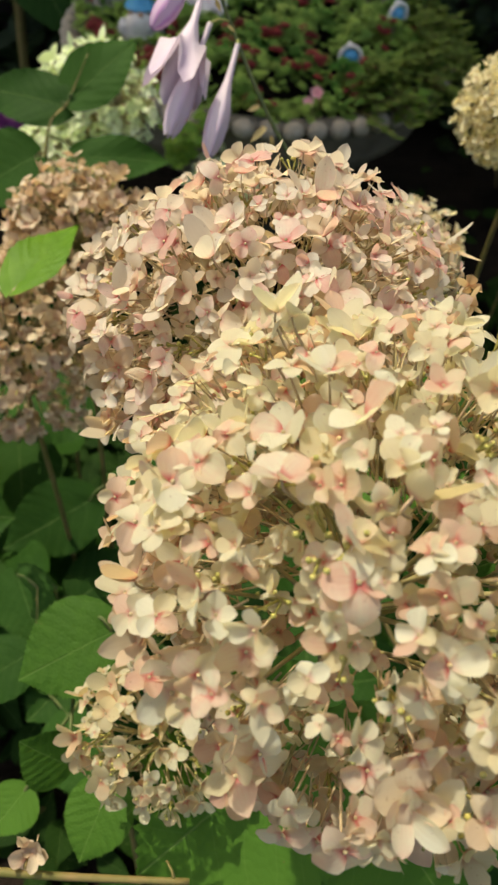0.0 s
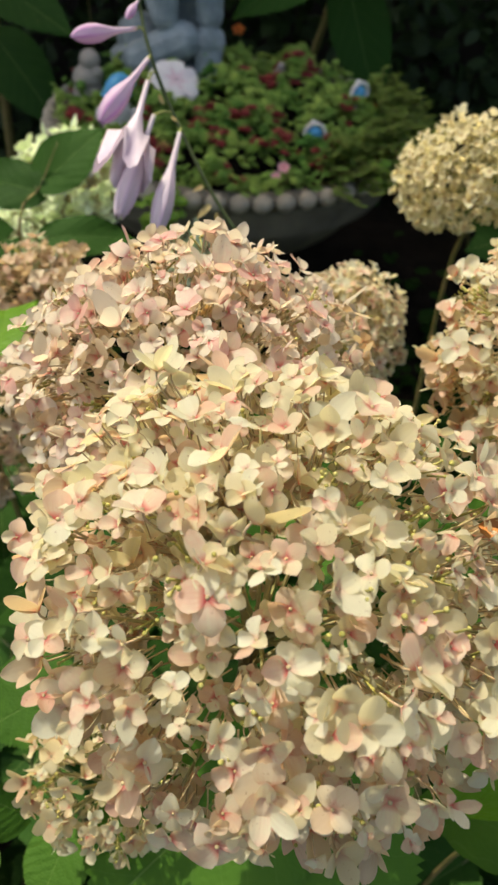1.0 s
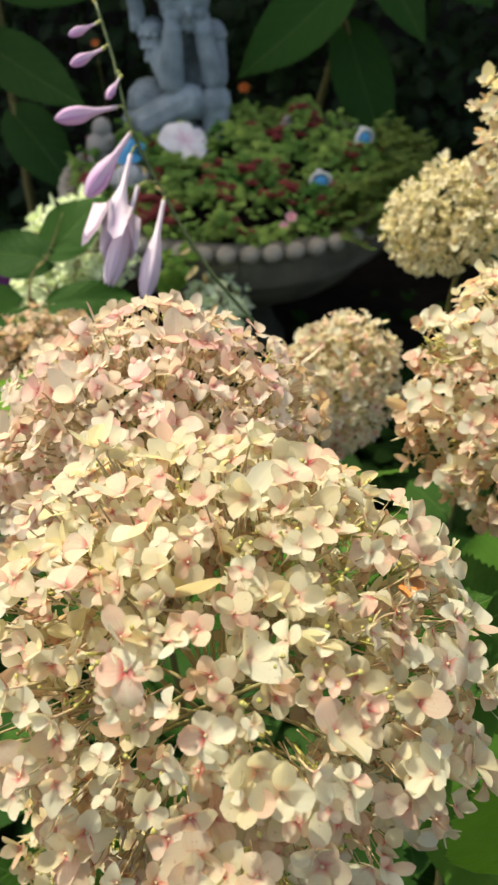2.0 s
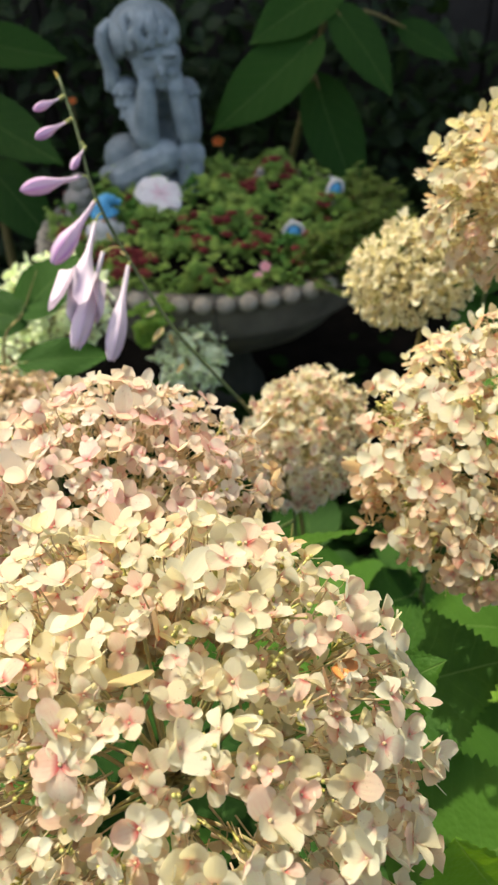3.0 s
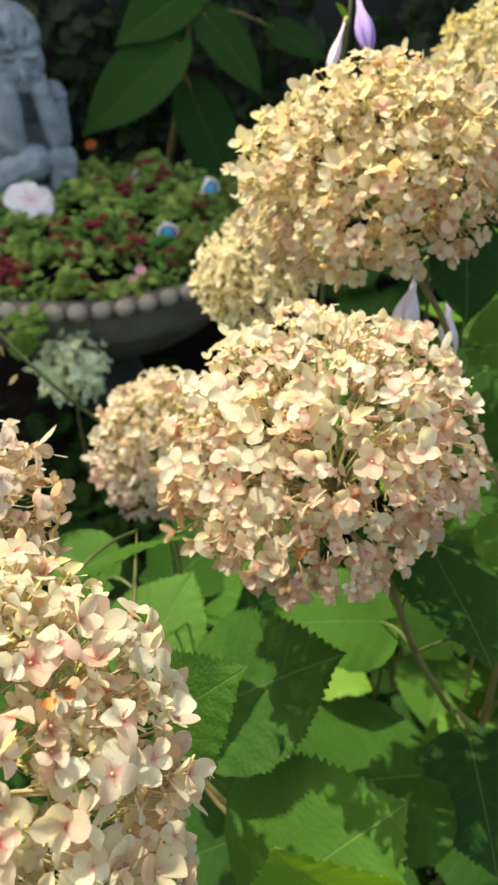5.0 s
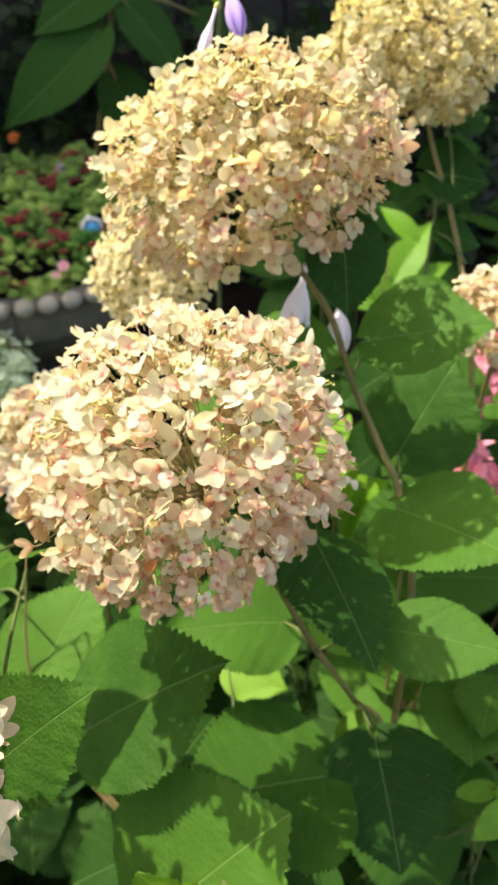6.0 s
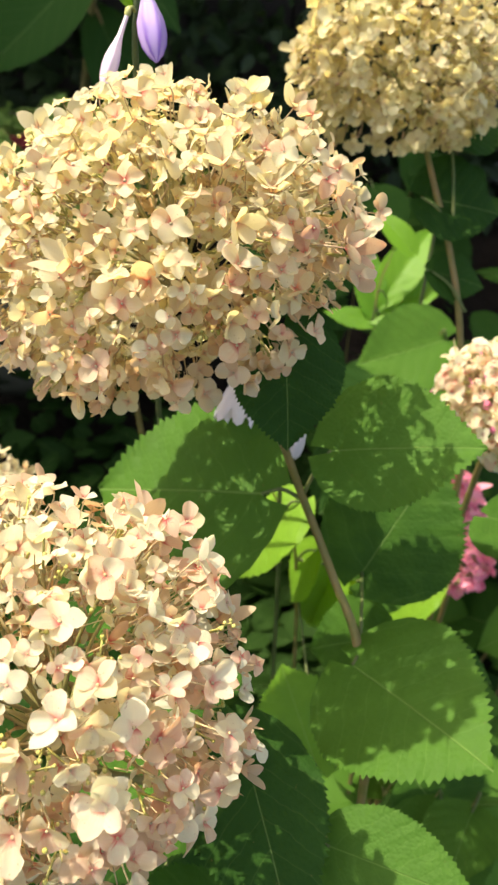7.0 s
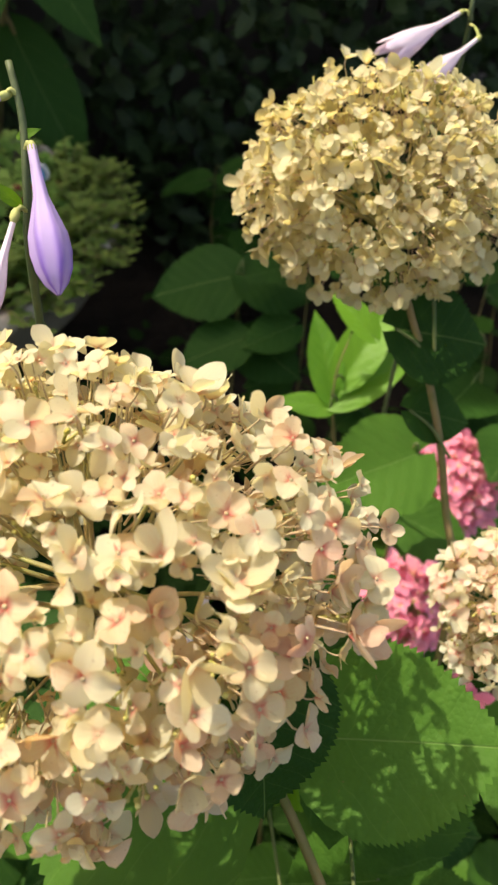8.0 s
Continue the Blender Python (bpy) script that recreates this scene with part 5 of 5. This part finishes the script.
def hosta(label, stem, flowers, bracts=(), seed=1, pale=None, bract=None, closed=None):
    rng = random.Random(seed)
    thing = tagged(empty("hosta_flower_stalk", stem[-1]), label, "hosta", "hosta flower stalks")
    bm = bmesh.new()
    line = smooth_path(stem, 5)
    tube(bm, line, (0.0012, 0.0020), 7)
    part("stalk", bm, HOSTA_STEM, thing)
    for base, tip, flare, deep in flowers:
        bm = bmesh.new()
        uv = bm.loops.layers.uv.new("UVMap")
        funnel(bm, uv, base, tip, 1.08 if deep else 0.80 + 0.5 * (pale is not None), flare)
        bell = part("flower" if flare > 0.3 else "flower_bud", bm, (closed or HOSTA_DEEP) if deep else pale or HOSTA, thing, "violet closed hosta bud" if deep else "pale lilac hosta flower")
        near = min(line, key=lambda p: (p - Vector(base)).length)
        bm = bmesh.new()
        tube(bm, smooth_path([near, near.lerp(Vector(base), 0.5) + Vector((0, 0, 0.002)), base], 3), (0.0009, 0.0009), 5)
        blob(bm, Vector(base).lerp(Vector(tip), 0.02), (0.0017, 0.0017, 0.0030), 8, frame_along(Vector(tip) - Vector(base)))
        part("flower_stalk", bm, BRACT, bell)
    for base, tip in bracts:
        part("bract", rng.choice(leaf_set(bract or LEAF_BRIGHT, 0.24, 8)), [], thing, "", leaf_pose(base, Vector(base).lerp(Vector(tip), 0.6 if bract else 1.0), (0, -0.7, 0.5), 0.8))


hosta("hosta stalk with lilac buds and drooping open flowers", [(-0.126, 0.661, 0.986), (-0.111, 0.634, 0.951), (-0.098, 0.604, 0.914), (-0.078, 0.590, 0.872), (-0.038, 0.562, 0.813), (0.008, 0.545, 0.762), (0.018, 0.560, 0.737), (0.037, 0.630, 0.651), (0.062, 0.660, 0.591), (0.085, 0.68, 0.0)],
      [((-0.123, 0.650, 0.973), (-0.143, 0.633, 0.968), 0.0, True), ((-0.118, 0.639, 0.958), (-0.141, 0.618, 0.951), 0.0, True), ((-0.105, 0.626, 0.941), (-0.113, 0.604, 0.931), 0.0, True),
       ((-0.107, 0.611, 0.923), (-0.149, 0.582, 0.923), 0.0, True), ((-0.097, 0.598, 0.907), (-0.127, 0.557, 0.874), 0.05, True), ((-0.096, 0.587, 0.895), (-0.108, 0.527, 0.846), 1.0, False),
       ((-0.090, 0.573, 0.876), (-0.109, 0.515, 0.822), 0.12, False), ((-0.070, 0.567, 0.867), (-0.081, 0.510, 0.814), 0.08, False)],
      [((-0.126, 0.661, 0.984), (-0.130, 0.66, 0.995)), ((-0.052, 0.560, 0.83), (-0.063, 0.550, 0.826)), ((-0.046, 0.554, 0.817), (-0.060, 0.540, 0.805)), ((-0.040, 0.552, 0.812), (-0.036, 0.545, 0.80)), ((-0.088, 0.588, 0.885), (-0.082, 0.580, 0.877)), ((-0.078, 0.583, 0.872), (-0.070, 0.578, 0.868)), ((-0.030, 0.542, 0.79), (-0.040, 0.532, 0.782))], 401, None, TAN_BRACT, HOSTA_MAUVE)
hosta("hosta stalk with violet buds above the yellow bloom", [(0.231, 0.614, 1.063), (0.233, 0.602, 1.048), (0.231, 0.590, 1.027), (0.228, 0.590, 0.995), (0.225, 0.60, 0.85), (0.22, 0.62, 0.5), (0.22, 0.63, 0.0)],
      [((0.235, 0.595, 1.043), (0.238, 0.556, 1.011), 0.0, True), ((0.227, 0.583, 1.026), (0.212, 0.556, 1.000), 0.0, False), ((0.229, 0.607, 1.055), (0.192, 0.593, 1.050), 0.1, True)],
      [((0.228, 0.588, 1.027), (0.221, 0.585, 1.036)), ((0.231, 0.600, 1.044), (0.238, 0.598, 1.047))], 403)
hosta("hosta stalk with a white open flower between blooms", [(0.290, 0.555, 0.872), (0.297, 0.55, 0.85), (0.31, 0.56, 0.6), (0.31, 0.57, 0.0)],
      [((0.281, 0.532, 0.867), (0.266, 0.503, 0.832), 0.5, False), ((0.308, 0.530, 0.845), (0.297, 0.490, 0.813), 0.15, False)], (), 405, HOSTA_WHITE)
hosta("hosta stalk with two pale lilac flowers", [(0.500, 0.84, 1.03), (0.495, 0.82, 1.012), (0.50, 0.83, 0.9), (0.50, 0.84, 0.0)],
      [((0.490, 0.822, 1.015), (0.435, 0.803, 0.996), 0.5, False), ((0.493, 0.799, 1.007), (0.450, 0.775, 0.990), 0.5, False)], (), 407)


# ---- small things in and around the bowl ----
SPRIG = leaf_material("sprig_leaf", (0.10, 0.22, 0.03), (0.20, 0.32, 0.05), 0.3, 0.55, 5.0, 0.25)
ORANGE = sepal_material("orange_petal", (0.72, 0.22, 0.05), (0.66, 0.16, 0.04), (0.76, 0.30, 0.10), (0.60, 0.10, 0.03), 0.3, (1.0, 0.8, 0.6))
ROSE = sepal_material("rose_petal", (0.80, 0.42, 0.46), (0.74, 0.34, 0.40), (0.84, 0.52, 0.54), (0.60, 0.20, 0.26), 0.3, (1.0, 0.9, 0.9))
VIOLET = sepal_material("violet_petal", (0.20, 0.03, 0.20), (0.14, 0.02, 0.16), (0.26, 0.05, 0.24), (0.10, 0.01, 0.10), 0.3, (1.0, 0.8, 1.0))
WIRE = plain_material("dark_wire", (0.02, 0.02, 0.02), (0.05, 0.045, 0.04), 60.0, 0.6, 0.1)


def dry_twig():
    """A thin bare twig low in the shrub with one withered flower and a hooked tip."""
    foot = (-0.24, 0.19, 0.0)
    thing = tagged(empty("dry_twig", foot), "thin dry brown twig with one withered flower", "twig")
    bm = bmesh.new()
    path = smooth_path([foot, (-0.215, 0.14, 0.45), (-0.165, 0.100, 0.660), (-0.1223, 0.098, 0.6768), (-0.097, 0.0997, 0.6726), (-0.0711, 0.1017, 0.6699), (-0.0353, 0.1043, 0.6688)])
    tube(bm, path, (0.0028, 0.0017), 6)
    tube(bm, [(-0.0423, 0.1040, 0.6690), (-0.0440, 0.1075, 0.6710), (-0.0473, 0.1117, 0.6715)], (0.0011, 0.0005), 5)
    tube(bm, [(-0.1105, 0.0988, 0.6750), (-0.1112, 0.1010, 0.6785), (-0.1110, 0.1045, 0.6800)], (0.0011, 0.0008), 5)
    part("stem", bm, STEM, thing)
    meshes = floret_set(SEPAL_TAN)
    for k, (dx, dy, dz, tip, size) in enumerate(((0, 0, 0, 20, 0.0085), (0.003, 0.002, 0.001, -35, 0.0065), (-0.002, 0.004, 0.001, 50, 0.0060))):
        part("floret", meshes[0][3 * k + 1], [], thing, "", Matrix.Translation((-0.1110 + dx, 0.1050 + dy, 0.6805 + dz)) @ pose(0, 0, 0, 35, tip, 50 * k) @ Matrix.Scale(size, 4))


dry_twig()


def sprig(place, size, seed, label):
    """A loose tuft of small lobed leaves spilling over a rim."""
    rng = random.Random(seed)
    thing = tagged(empty("trailing_sprig", place), label, "plant", "trailing sprigs on the bowl")
    meshes = leaf_set(SPRIG, 0.5, 7)
    bm = bmesh.new()
    for k in range(26):
        d = Vector((rng.gauss(0, 1), rng.gauss(-0.4, 0.8), rng.gauss(0.2, 0.7))).normalized() * size * rng.uniform(0.3, 1.0)
        tip = Vector(place) + d
        tube(bm, [place, tip], (0.0008, 0.0005), 3)
        for j in range(3):
            a = 2.1 * j + k
            part("leaf", rng.choice(meshes), [], thing, "", leaf_pose(tip, tip + Vector((math.cos(a), math.sin(a) * 0.8, rng.uniform(-0.2, 0.3))) * rng.uniform(0.010, 0.017), (0, -0.6, 0.8), 1.1))
    part("stalk", bm, STEM, thing)


sprig((-0.190, 1.272, 0.440), 0.040, 1, "yellow-green parsley-like tuft hanging over the bowl rim")
sprig((-0.205, 1.280, 0.395), 0.026, 2, "small yellow-green tuft below the bowl rim")
sprig((-0.300, 1.395, 0.455), 0.034, 3, "light green tuft growing at the bowl rim")
sprig((0.205, 1.430, 0.462), 0.030, 4, "light green tuft growing at the bowl rim")


def tiny_flower(place, size, material_, label, foot):
    """A small open flower on a thin stalk."""
    thing = tagged(empty("small_flower", foot), label, "flower", "small flowers near the bowl")
    bm = bmesh.new()
    uv = bm.loops.layers.uv.new("UVMap")
    for k in range(5):
        add_sepal(bm, uv, Matrix.Rotation(1.2566 * k, 3, "Z"), size, 0.95, 0.3, 0.1, 0.35, 0.03)
    part("petals", bm, material_, thing, "", Matrix.Translation(place) @ frame_along(Vector((0, -0.6, 0.8))).to_4x4())
    bm = bmesh.new()
    tube(bm, smooth_path([place, (Vector(place) + Vector(foot)) / 2 + Vector((0.01, 0, 0)), foot], 4), (0.0012, 0.0016), 5)
    part("stalk", bm, STEM, thing)


tiny_flower((0.022, 1.359, 0.492), 0.012, ROSE, "pale rose flower among the sedum", (0.022, 1.365, 0.45))
tiny_flower((0.009, 1.335, 0.485), 0.010, ROSE, "pale rose flower at the bowl rim", (0.010, 1.345, 0.445))
tiny_flower((-0.103, 1.960, 0.545), 0.016, ORANGE, "small orange flower behind the sedum", (-0.10, 1.97, 0.45))
tiny_flower((-0.500, 2.15, 0.60), 0.013, ORANGE, "small orange flower beside the statue", (-0.50, 2.16, 0.0))
tiny_flower((-0.350, 0.860, 0.632), 0.026, VIOLET, "violet flower low among broad leaves", (-0.35, 0.87, 0.0))

wire_mesh = bmesh.new()
tube(wire_mesh, smooth_path([(-0.071, 1.345, 0.475), (-0.071, 1.288, 0.462), (-0.070, 1.284, 0.42), (-0.069, 1.300, 0.35)], 4), (0.0012, 0.0012), 5)
tagged(part("wire", wire_mesh, WIRE), "thin dark wire hanging over the bowl rim", "wire")


def fallen_petal(place, seed):
    rng = random.Random(seed)
    bm = bmesh.new()
    uv = bm.loops.layers.uv.new("UVMap")
    add_sepal(bm, uv, Matrix.Identity(3), 0.009, 0.95, 0.5, 0.2, 0.2, 0.05)
    ob = part("fallen_petal", bm, BLOSSOM, None, "", Matrix.Translation(place) @ Euler((rng.uniform(-.4, .4), rng.uniform(-.4, .4), rng.uniform(0, 6))).to_matrix().to_4x4())
    tagged(ob, "white fallen petal lying on low leaves", "petal", "fallen petals on the bed")


for k, (x, y) in enumerate(((0.297, 0.468), (0.304, 0.477), (0.290, 0.474), (0.025, 0.532), (0.36, 0.43))):
    fallen_petal((x, y, 0.072), 700 + k)
